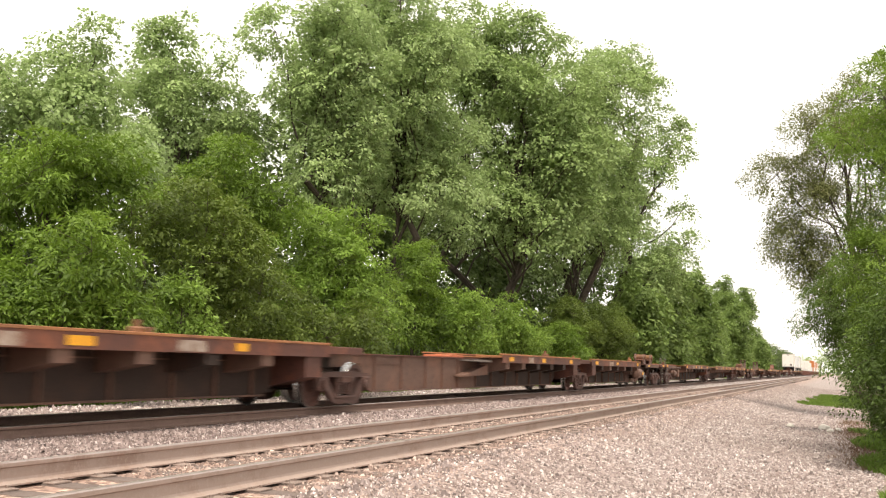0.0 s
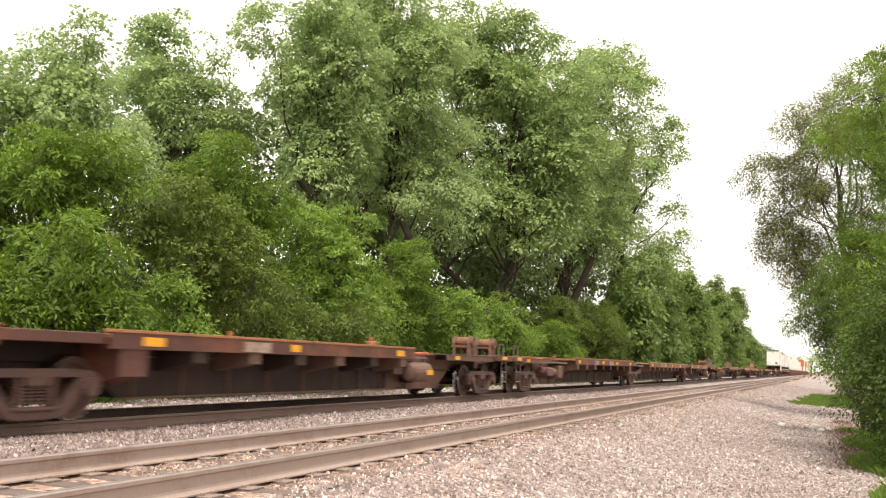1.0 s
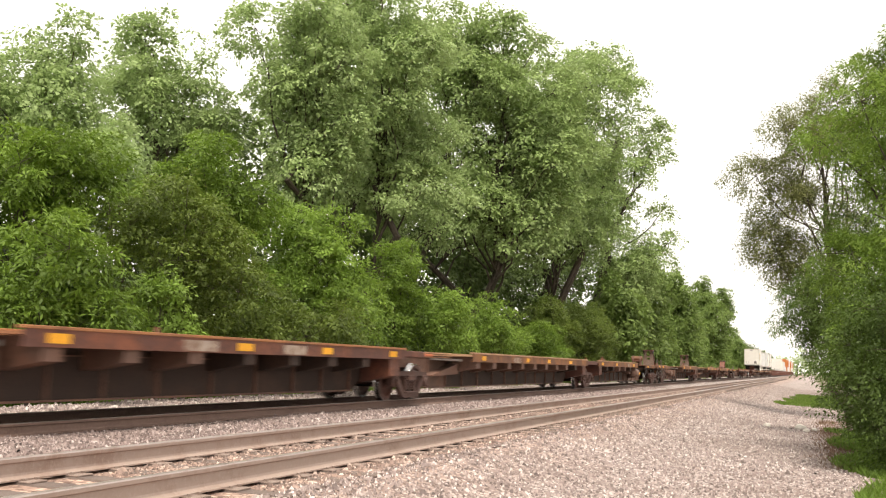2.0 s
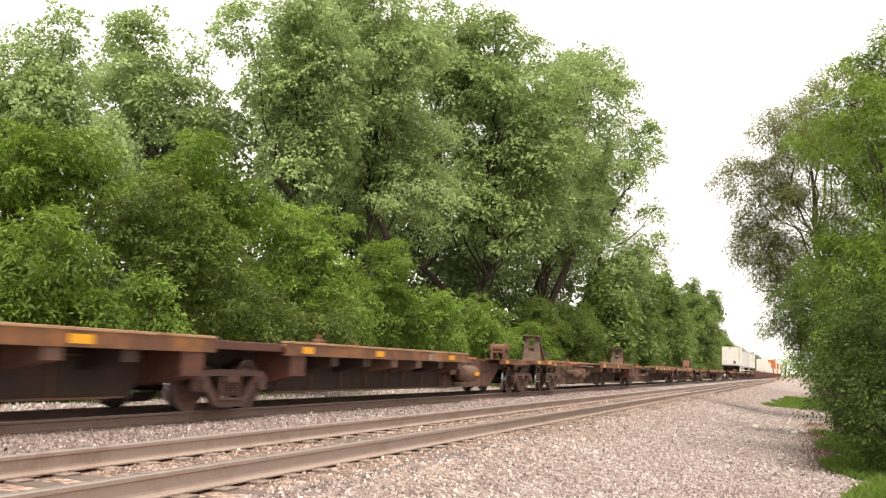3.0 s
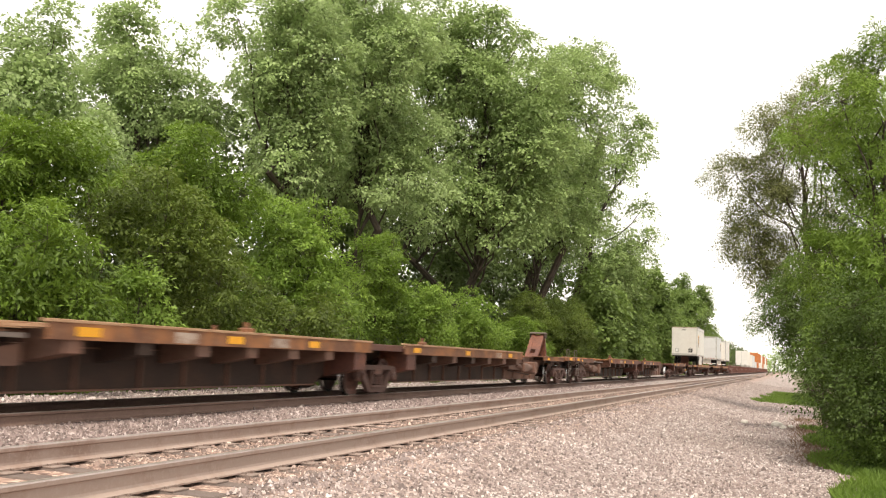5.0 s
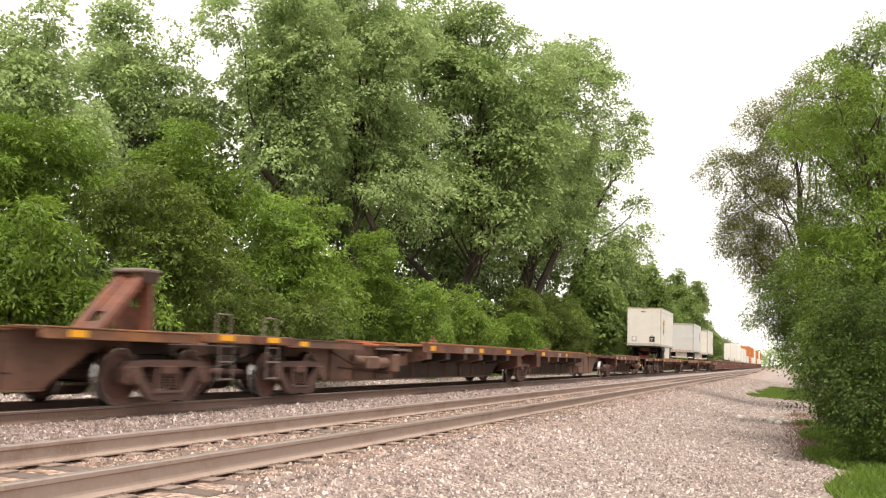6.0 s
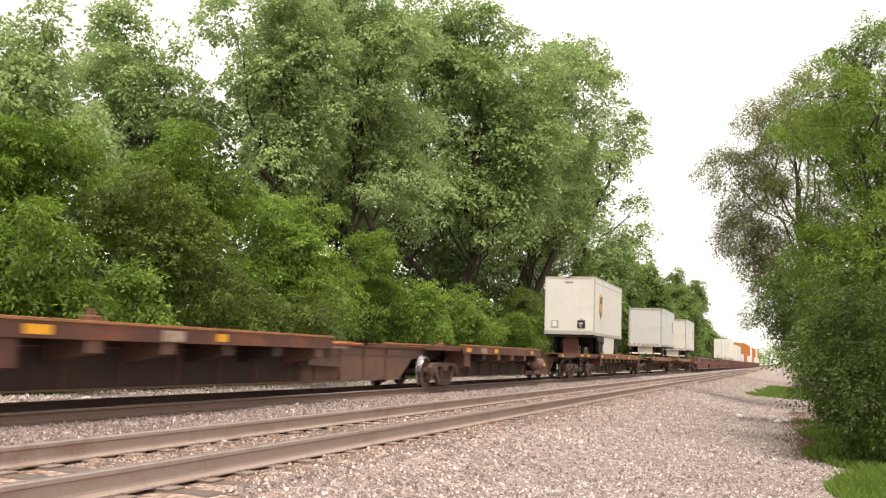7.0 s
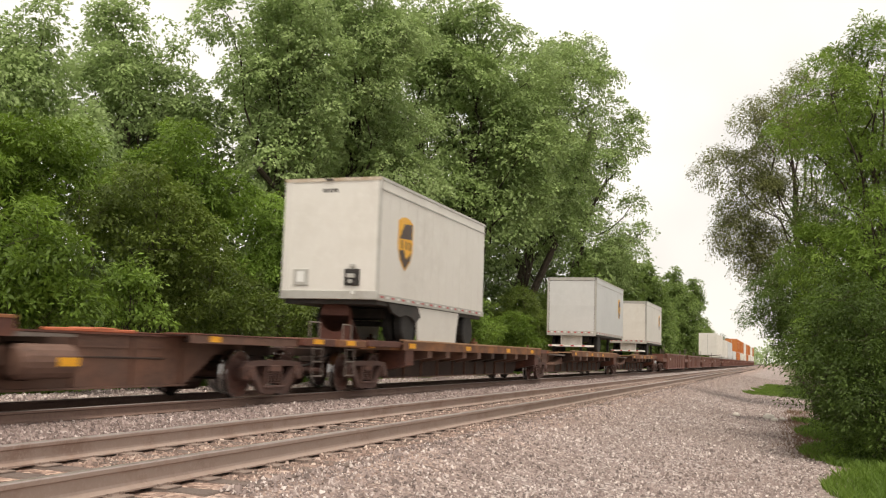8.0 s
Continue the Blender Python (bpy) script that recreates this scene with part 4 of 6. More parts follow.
tree("elm_tree", "sparse dark olive elm leaning over the gravel", SPARSE, 1.5, 36.5,
     [(-3.2, 0.1, 5.9, 0.60), (-2.5, 0.1, 5.0, 0.55), (-1.8, 0.1, 4.4, 0.60), (-3.0, 0.1, 7.1, 0.75), (-2.2, 0.1, 8.0, 0.75), (-2.0, 0.1, 6.0, 0.75), (-3.3, -1.2, 8.5, 0.94), (-1.4, -0.7, 7.5, 0.95), (-0.6, -1.4, 9.9, 0.93), (-0.3, 0.9, 5.3, 0.70), (-1.1, 1.6, 10.1, 0.95), (-2.7, 0.1, 6.2, 1.00), (0.6, -1.1, 11.5, 0.84), (-0.6, -1.5, 2.9, 0.78), (-1.2, -0.5, 10.6, 1.01), (0.2, -1.1, 9.9, 0.72), (-2.2, 0.6, 9.1, 0.76), (-2.3, -1.6, 10.1, 0.71), (-1.6, 0.2, 5.4, 0.93), (-0.0, -1.3, 6.7, 0.42), (-0.8, -1.0, 11.6, 0.54), (-0.8, -0.6, 6.5, 0.38), (-2.1, -0.9, 8.2, 0.46), (-0.2, 0.9, 8.1, 0.42)])
tree("shrub_tree", "dense feathery bright green tree beside the gravel", NEAR, 2.1, 19.0,
     [(-0.4, 0.0, 7.6, 0.50), (-0.8, 0.1, 7.2, 0.50), (-0.1, 0.0, 7.6, 0.50), (-1.9, 0.2, 6.0, 0.45), (-0.0, 0.1, 4.9, 0.70), (-1.2, -0.6, 2.3, 0.56), (-0.8, 0.6, 6.2, 0.58), (-0.4, -0.2, 2.8, 0.52), (-0.6, -0.4, 4.3, 0.50), (-1.4, 0.1, 3.8, 0.66), (-0.9, 0.3, 5.6, 0.65), (-1.2, 0.1, 2.7, 0.54), (-1.2, -0.6, 6.5, 0.69), (-1.0, 0.8, 2.5, 0.54), (-0.3, 0.5, 2.3, 0.65), (-0.2, -0.5, 3.3, 0.56), (-0.8, 0.7, 3.7, 0.67), (-0.0, 0.3, 5.9, 0.74), (-0.4, 0.7, 5.1, 0.65), (-1.2, 0.6, 3.3, 0.69), (-1.3, -0.2, 5.3, 0.37), (-0.9, 0.4, 7.0, 0.35), (-0.9, 0.0, 3.8, 0.34), (-0.4, 0.7, 6.6, 0.37)])
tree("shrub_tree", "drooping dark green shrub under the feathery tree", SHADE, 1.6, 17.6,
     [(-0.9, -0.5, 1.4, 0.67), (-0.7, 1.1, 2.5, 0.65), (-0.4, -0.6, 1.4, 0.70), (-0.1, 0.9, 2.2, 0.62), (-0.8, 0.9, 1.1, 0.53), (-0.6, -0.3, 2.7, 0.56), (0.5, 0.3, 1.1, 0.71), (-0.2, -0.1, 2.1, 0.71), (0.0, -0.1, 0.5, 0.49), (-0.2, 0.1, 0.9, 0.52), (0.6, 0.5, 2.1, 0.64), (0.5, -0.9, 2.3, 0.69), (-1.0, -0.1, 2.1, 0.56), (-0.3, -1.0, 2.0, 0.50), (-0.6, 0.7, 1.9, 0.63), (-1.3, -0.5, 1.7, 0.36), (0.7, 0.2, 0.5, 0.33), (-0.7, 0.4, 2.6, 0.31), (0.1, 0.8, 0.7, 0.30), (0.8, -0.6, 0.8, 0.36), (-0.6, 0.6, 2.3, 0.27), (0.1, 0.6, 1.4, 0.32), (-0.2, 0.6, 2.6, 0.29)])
tree("cottonwood_tree", "shaded green cottonwood filling the wood edge", CROWN, -27.0, 50.0,
     [(-2.3, 0.4, 17.1, 1.78), (0.9, -0.8, 13.9, 2.24), (-0.7, -0.7, 18.8, 1.83), (3.4, -1.3, 14.0, 2.12), (-1.3, -2.2, 14.2, 2.40), (0.2, 0.4, 21.8, 1.72), (3.6, 1.4, 13.7, 2.41), (-2.8, -0.2, 19.2, 2.10), (4.3, -0.5, 16.3, 1.76), (1.1, -2.4, 21.8, 1.81), (0.8, -0.8, 17.0, 1.98), (-0.8, 3.1, 16.0, 2.48), (2.5, 1.3, 15.0, 2.01), (3.3, 2.6, 12.1, 2.00), (-1.8, 1.2, 20.1, 1.13), (4.4, 0.4, 18.4, 1.24), (1.8, 3.0, 19.5, 1.16), (1.4, 3.0, 12.4, 1.22)])
tree("cottonwood_tree", "tall shaded cottonwood behind the drooping one", CROWN, -25.5, 96.0,
     [(-1.5, -3.4, 26.1, 2.47), (0.9, 0.4, 15.3, 2.77), (-0.3, -0.7, 22.3, 2.62), (-2.2, -1.0, 28.2, 2.52), (-3.2, -1.2, 19.3, 3.25), (-3.6, -3.6, 32.4, 2.58), (0.8, -1.8, 25.1, 2.88), (-0.3, 2.2, 28.0, 3.01), (-3.5, 2.6, 24.0, 2.92), (-0.6, -1.7, 16.8, 2.87), (5.6, 0.6, 18.4, 3.01), (4.3, 0.3, 22.3, 2.75), (-2.3, -1.5, 14.9, 2.62), (4.6, 1.1, 24.8, 2.47), (0.3, -2.9, 20.6, 1.38), (-2.2, 2.3, 17.5, 1.47), (-0.9, -2.7, 20.7, 1.58), (-3.5, 0.6, 32.8, 1.52)])
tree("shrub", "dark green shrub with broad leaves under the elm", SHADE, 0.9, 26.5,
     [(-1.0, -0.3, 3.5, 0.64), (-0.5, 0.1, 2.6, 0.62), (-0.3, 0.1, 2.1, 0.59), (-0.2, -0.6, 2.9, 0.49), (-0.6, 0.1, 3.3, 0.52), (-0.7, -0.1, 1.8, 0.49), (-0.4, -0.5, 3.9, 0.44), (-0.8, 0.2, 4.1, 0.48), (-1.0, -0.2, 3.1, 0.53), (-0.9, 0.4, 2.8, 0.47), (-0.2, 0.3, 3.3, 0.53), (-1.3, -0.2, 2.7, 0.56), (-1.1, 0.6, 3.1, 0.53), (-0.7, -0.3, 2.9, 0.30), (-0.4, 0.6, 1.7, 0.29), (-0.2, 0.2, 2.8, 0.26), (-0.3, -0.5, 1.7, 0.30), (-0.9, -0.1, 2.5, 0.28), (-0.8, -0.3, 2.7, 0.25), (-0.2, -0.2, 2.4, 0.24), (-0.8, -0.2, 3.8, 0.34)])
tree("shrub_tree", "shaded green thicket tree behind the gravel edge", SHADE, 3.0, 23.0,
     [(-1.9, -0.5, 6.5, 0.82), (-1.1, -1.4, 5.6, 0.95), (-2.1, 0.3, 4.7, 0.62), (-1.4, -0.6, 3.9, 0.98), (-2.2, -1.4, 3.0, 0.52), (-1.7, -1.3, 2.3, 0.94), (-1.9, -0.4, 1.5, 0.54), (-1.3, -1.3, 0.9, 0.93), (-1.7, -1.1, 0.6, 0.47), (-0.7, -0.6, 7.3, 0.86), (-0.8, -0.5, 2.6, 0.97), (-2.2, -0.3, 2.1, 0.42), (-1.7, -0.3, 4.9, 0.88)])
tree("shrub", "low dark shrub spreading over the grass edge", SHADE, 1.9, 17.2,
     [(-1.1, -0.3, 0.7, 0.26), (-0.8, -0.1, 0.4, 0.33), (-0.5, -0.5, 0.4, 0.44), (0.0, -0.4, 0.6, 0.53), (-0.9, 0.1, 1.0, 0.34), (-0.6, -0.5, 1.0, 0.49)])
tree("cottonwood_tree", "grey-green tree showing between two larger crowns", GREY, -21.9, 25.7,
     [(-0.1, 0.2, 9.2, 0.70), (0.1, -0.3, 8.3, 0.69), (-0.1, 0.6, 7.9, 0.71), (0.2, -0.9, 8.5, 0.57)])

# Thicket closing the view under the trees
rt = random.Random(21)
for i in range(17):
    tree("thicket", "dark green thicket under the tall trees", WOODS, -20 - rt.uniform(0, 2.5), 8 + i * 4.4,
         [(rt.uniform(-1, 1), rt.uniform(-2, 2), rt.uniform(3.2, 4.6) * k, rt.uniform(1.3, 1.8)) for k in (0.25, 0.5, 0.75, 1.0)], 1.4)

# Woods: deeper rows that close the view behind the front trees
rw = random.Random(7)
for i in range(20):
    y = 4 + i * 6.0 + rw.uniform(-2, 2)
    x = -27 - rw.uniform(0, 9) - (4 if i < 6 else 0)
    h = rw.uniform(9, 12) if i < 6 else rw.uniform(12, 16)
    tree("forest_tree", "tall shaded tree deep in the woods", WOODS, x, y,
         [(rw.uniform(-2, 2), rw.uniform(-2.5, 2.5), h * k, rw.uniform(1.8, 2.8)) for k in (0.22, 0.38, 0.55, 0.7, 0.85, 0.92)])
for i in range(20):
    y = 110 + i * 14 + i * i * 0.3
    h = rw.uniform(7.5, 10.5)
    x = -17.5 + rw.uniform(-1.5, 0.6)
    tree("hedge_tree", "green tree in the long row beside the railway", WOODS if i > 7 else ROW, x, y,
         [(rw.uniform(-0.8, 0.8), rw.uniform(-3, 3), h * k, rw.uniform(1.5, 2.2)) for k in (0.2, 0.4, 0.6, 0.85)], 1.0 if i > 7 else 0.55)
for i in range(16):
    x, y = -70 + i * 8 + rw.uniform(-3, 3), 620 + rw.uniform(-60, 80)
    h = rw.uniform(11, 17)
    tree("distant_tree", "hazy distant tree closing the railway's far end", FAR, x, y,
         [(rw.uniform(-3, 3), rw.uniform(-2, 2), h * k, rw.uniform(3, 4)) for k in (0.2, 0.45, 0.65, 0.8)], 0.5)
for i in range(12):
    y = 46 + i * 11
    tree("hedge_tree", "green tree beside the gravel strip", WOODS if i > 2 else ROW, 5.2 + rw.uniform(0, 2.0) + i * 0.15, y,
         [(rw.uniform(-0.8, 1.5), rw.uniform(-3, 3), rw.uniform(7, 9) * k, rw.uniform(1.6, 2.3)) for k in (0.2, 0.45, 0.7, 0.95)], 0.6)


def blades(name, label, seed, count, where, height, material, lean=0.5):
    """Grass and weeds: thin tapering blades rooted on the ground."""
    rs = np.random.RandomState(seed)
    p = np.array([where(rs) for _ in range(count)])
    z = np.array([ground_z(a, b) for a, b in p])
    base = np.stack([p[:, 0], p[:, 1], z - 0.01], -1)
    h = height * rs.uniform(0.4, 1.3, (count, 1))
    a = rs.rand(count) * 6.28
    side = np.stack([np.cos(a), np.sin(a), 0 * a], -1) * h * 0.07
    tip = base + np.concatenate([rs.normal(0, lean, (count, 2)) * h, h], 1)
    mid = base * 0.5 + tip * 0.5 + np.array([0, 0, 1]) * h * 0.12
    v = np.stack([base - side, base + side, mid + side * 0.8, tip, mid - side * 0.8], 1).reshape(-1, 3)
    me = mesh_from(name, v, np.arange(5 * count).reshape(-1, 5), material)
    return tagged(new(name, me), label, "grass", kind="stuff")


def verge(rs):
    y = 8 + 20 * rs.rand() ** 1.2
    return 0.75 + abs(rs.normal(0, 0.7)) + 0.25 * math.sin(y * 1.3) + (0.35 if y < 12 else 0) - (0.2 if y > 16 else 0), y


def lawn(rs):
    y = rs.uniform(47, 70)
    return -1.5 + 0.035 * (y - 47) + 3.4 * rs.rand() ** 1.2 + 0.25 * math.sin(y), y


def far_side(rs):
    return -15.6 - abs(rs.normal(0, 0.5)), rs.uniform(8, 70)


def weeds(rs):
    y = rs.uniform(17, 34)
    return 0.45 + rs.normal(0, 0.22), y


blades("grass", "bright green grass and weeds along the gravel edge", 11, 16000, verge, 0.13, GRASS)
blades("grass", "bright mown grass patch beside the gravel", 12, 22000, lawn, 0.12, GRASS)
blades("grass", "rough green grass at the foot of the shrubs", 13, 9000, far_side, 0.3, GRASS)
blades("weeds", "dry reddish brown weed stems at the gravel edge", 14, 2600, weeds, 0.09, DRY, 0.6)


# Loose pieces lying on the stone
def lump(name, label, category, x, y, size, material, seed):
    rs = random.Random(seed)
    bm = B()
    bmesh.ops.create_icosphere(bm, subdivisions=2, radius=1)
    for v in bm.verts:
        k = 1 + 0.25 * noise.noise(v.co * 1.7 + Vector((seed, 0, 0)))
        v.co = Vector((v.co.x * size[0], v.co.y * size[1], v.co.z * size[2])) * k
    top = thing(name, label, category, (x, y, ground_z(x, y) + size[2] * 0.35), rs.uniform(0, 180))
    part("body", bm, material, top)


for i, (x, y) in enumerate([(-4.38, 8.67), (-4.39, 9.93), (-4.67, 14.33), (-4.41, 15.15), (-4.4, 7.81), (-4.45, 7.32)]):
    lump("timber_chunk", "dark splintered piece of old tie timber", "debris", x, y, (0.16, 0.06, 0.035), DEEP_WOOD, 40 + i)
for i, (x, y, r) in enumerate([(-0.3, 27.76, 0.19), (-1.18, 28.35, 0.14), (0.04, 27.55, 0.1), (-0.15, 26.83, 0.12)]):
    lump("rock", "pale rough rock lying at the gravel's edge", "rock", x, y, (r, r * 0.75, r * 0.6), PALE_ROCK, 60 + i)


# Train
TRAIN = []                      # every thing that rides on the far track: object, place along the train, side offset, height
SPEED = 27.4


def rides(ob, s, z=FAR_TOP, dx=0.0, rz=0.0):
    TRAIN.append((ob, s, z, dx, rz))
    return ob


def build_truck():
    t = thing("rail_truck", "grimy brown cast-steel rail truck with bright-rimmed wheels", "truck", group="trucks under the train")
    for y in (-0.89, 0.89):
        axle = part("axle", tube(B(), (-1.02, y, 0.435), (1.02, y, 0.435), 0.075, n=12), WHEEL, t)
        for s in (1, -1):
            bm = lathe(B(), [(s * a, r) for a, r in [(0.82, 0.11), (0.82, 0.13), (0.77, 0.15), (0.755, 0.30), (0.795, 0.345), (0.80, 0.425), (0.675, 0.43), (0.675, 0.34), (0.70, 0.30), (0.70, 0.12)]], 32)
            bmesh.ops.translate(bm, verts=bm.verts, vec=(0, y, 0.435))
            wheel = part("wheel", bm, WHEEL, t)
            bm = lathe(B(), [(s * a, r) for a, r in [(0.802, 0.424), (0.802, 0.432), (0.79, 0.436), (0.70, 0.44), (0.672, 0.465), (0.662, 0.465), (0.658, 0.40)]], 32, False)
            bmesh.ops.translate(bm, verts=bm.verts, vec=(0, y, 0.435))
            part("tread", bm, TREAD, wheel, "polished steel tread")
            cap = tube(B(), (s * 1.0, y, 0.435), (s * 1.13, y, 0.435), 0.11, 0.10, 12)
            part("bearing_cap", cap, TRUCK, t)
    for s in (1, -1):
        bm = B()
        x0, x1 = (0.93, 1.06) if s > 0 else (-1.06, -0.93)
        # the frame in pieces round its window: upper chord, lower chord, columns and pedestals
        prism(bm, [(-1.14, 0.56), (-1.02, 0.67), (-0.5, 0.70), (0.5, 0.70), (1.02, 0.67), (1.14, 0.56), (1.12, 0.36), (0.98, 0.32), (0.78, 0.36), (0.70, 0.59), (-0.70, 0.59), (-0.78, 0.36), (-0.98, 0.32), (-1.12, 0.36)], x0, x1)
        prism(bm, [(-0.86, 0.44), (-0.72, 0.58), (-0.38, 0.20), (0.38, 0.20), (0.72, 0.58), (0.86, 0.44), (0.50, 0.10), (0.32, 0.06), (-0.32, 0.06), (-0.50, 0.10)], x0 + 0.01, x1 - 0.01)
        for yy in (-0.285, 0.285):
            box(bm, x0 + 0.02, x1 - 0.02, yy - 0.035, yy + 0.035, 0.18, 0.60)
        box(bm, x0 - 0.03, x1 + 0.03, -0.36, 0.36, 0.17, 0.215, 0.01)
        box(bm, x0 - 0.02, x1 + 0.02, -1.05, -0.75, 0.50, 0.60, 0.02)
        box(bm, x0 - 0.02, x1 + 0.02, 0.75, 1.05, 0.50, 0.60, 0.02)
        part("side_frame", bm, TRUCK, t)
        for yy in (-0.15, 0.0, 0.15):
            bm = B()
            for i in range(5):
                bmesh.ops.create_cone(bm, cap_ends=True, segments=10, radius1=0.062, radius2=0.062, depth=0.022, matrix=Matrix.Translation((s * 0.99, yy, 0.27 + 0.043 * i)))
            tube(bm, (s * 0.99, yy, 0.25), (s * 0.99, yy, 0.46), 0.035, n=8)
            part("spring", bm, TRUCK, t)
    part("bolster", box(B(), -1.08, 1.08, -0.2, 0.2, 0.46, 0.62, 0.03), TRUCK, t)
    bm = B()
    for y in (-0.45, 0.45):
        box(bm, -0.8, 0.8, y - 0.05, y + 0.05, 0.3, 0.42)
    part("brake_beam", bm, DEEP, t)
    return t


TRUCK_0 = build_truck()
rides(TRUCK_0, -219.6)
TRUCKS = [-201.8, -182.4, -165.5, -161.2, -142.5, -122.6, -103.9, -99.5, -80.8, -61.1, -41.8, -37.4, -19.9, -1.1, 16.5, 20.95, 38.3, 57.0, 75.7,
          80.3, 100.0, 119.5, 139, 158.5, 163, 182, 201, 220, 239, 243.5, 263, 282, 301, 320, 325, 345, 365]
for s in TRUCKS:
    rides(copy_thing(TRUCK_0, pose(FAR_C, s, FAR_TOP)), s)


def raised_hitch(unit, y, way):
    """A trailer hitch standing up: a slotted upright plate, a head and a sloping brace. way: +1 leans its brace forwards."""
    bm = B()
    for sx in (-1, 1):
        a = [bm.verts.new((sx * x, y - 0.05, z)) for x, z in ((0.10, 1.15), (0.38, 1.15), (0.28, 2.12), (0.12, 2.12))]
        b = [bm.verts.new((sx * x, y + 0.05, z)) for x, z in ((0.10, 1.15), (0.38, 1.15), (0.28, 2.12), (0.12, 2.12))]
        bm.faces.new(a)
        bm.faces.new(b[::-1])
        for j in range(4):
            bm.faces.new((a[j], b[j], b[(j + 1) % 4], a[(j + 1) % 4]))
    box(bm, -0.11, 0.11, y - 0.05, y + 0.05, 1.15, 1.55)
    box(bm, -0.12, 0.12, y - 0.05, y + 0.05, 1.68, 1.80)
    bmesh.ops.recalc_face_normals(bm, faces=bm.faces)
    hitch = part("hitch", bm, HITCH_DUST if way > 0 else BROWN, unit, "dusty grey-brown raised trailer hitch")
    # where way < 0, plain grey stands in for sky reflected on the head
    head = part("hitch_head", box(B(), -0.34, 0.34, y - 0.24, y + 0.22, 2.12, 2.19, 0.02), BROWN if way > 0 else STEP_GREY, hitch)
    for sx in (-0.33, 0.27):
        part("head_cheek", prism(B(), [(y - 0.2, 1.95), (y - 0.24, 2.12), (y + 0.22, 2.12), (y + 0.14, 1.95)], sx, sx + 0.06), DEEP, head)
    part("foot_plate", box(B(), -0.46, 0.46, y - 0.14, y + 0.14, 1.10, 1.17, 0.015), BROWN, hitch)
    for sx, w in ((-0.3, 0.08), (0.22, 0.08)) if way > 0 else ((-0.28, 0.17), (0.11, 0.17)):
        bm = prism(B(), [(y, 2.10), (y + way * 0.14, 2.10), (y + way * 1.22, 1.12), (y + way * 1.04, 1.12)], sx, sx + w)
        part("hitch_brace", bm, BROWN, hitch)
    if way < 0:
        part("brace_plate", prism(B(), [(y + way * 0.02, 2.08), (y + way * 0.12, 2.08), (y + way * 0.82, 1.44), (y + way * 0.74, 1.40)], -0.115, 0.115), BROWN, hitch)
        part("brace_plate", prism(B(), [(y + way * 1.0, 1.27), (y + way * 1.06, 1.25), (y + way * 1.2, 1.12), (y + way * 1.08, 1.12)], -0.115, 0.115), BROWN, hitch)


def round_hitch(unit, y):
    bm = box(B(), -0.40, 0.40, y - 0.07, y + 0.07, 1.12, 1.78)
    bmesh.ops.create_cone(bm, cap_ends=True, segments=24, radius1=0.40, radius2=0.40, depth=0.14, matrix=Matrix.Translation((0, y, 1.78)) @ Matrix.Rotation(radians(90), 4, "X"))
    hitch = part("hitch", bm, BROWN, unit, "rusty brown round-topped trailer hitch")
    part("hitch_brace", prism(B(), [(y, 1.9), (y + 0.12, 1.9), (y + 0.95, 1.12), (y + 0.75, 1.12)], -0.3, 0.3), BROWN, hitch)
    part("hitch_head", box(B(), -0.44, 0.44, y - 0.25, y + 0.3, 2.08, 2.17, 0.02), DEEP, hitch)


def folded_hitch(unit, y):
    """A trailer hitch let down: two worn cheek plates, a drum between them and a stub of the strut."""
    cheek = [(y - 0.24, 1.09), (y - 0.22, 1.52), (y - 0.12, 1.72), (y + 0.08, 1.74), (y + 0.2, 1.55), (y + 0.26, 1.09)]
    hitch = part("hitch", tube(B(), (-0.33, y, 1.55), (0.33, y, 1.55), 0.15, n=14), MOTTLED, unit, "rusty lowered trailer hitch")
    for x0 in (-0.27, 0.19):
        part("cheek_plate", prism(B(), cheek, x0, x0 + 0.08), SILL, hitch)
    part("hitch_head", box(B(), -0.19, 0.19, y - 0.2, y + 0.22, 1.36, 1.44, 0.02), BROWN, hitch)
    part("hitch_brace", prism(B(), [(y + 0.1, 1.42), (y + 0.2, 1.36), (y + 0.8, 1.10), (y + 0.6, 1.10)], -0.12, 0.12), BROWN, hitch)


def shared(name, bm, material):
    me = bpy.data.meshes.new(name)
    bm.to_mesh(me)
    bm.free()
    me.materials.append(material)
    return me


STIFFENER = shared("stiffener", box(B(), -0.027, 0.027, -0.012, 0.012, -0.39, 0.39), SILL)


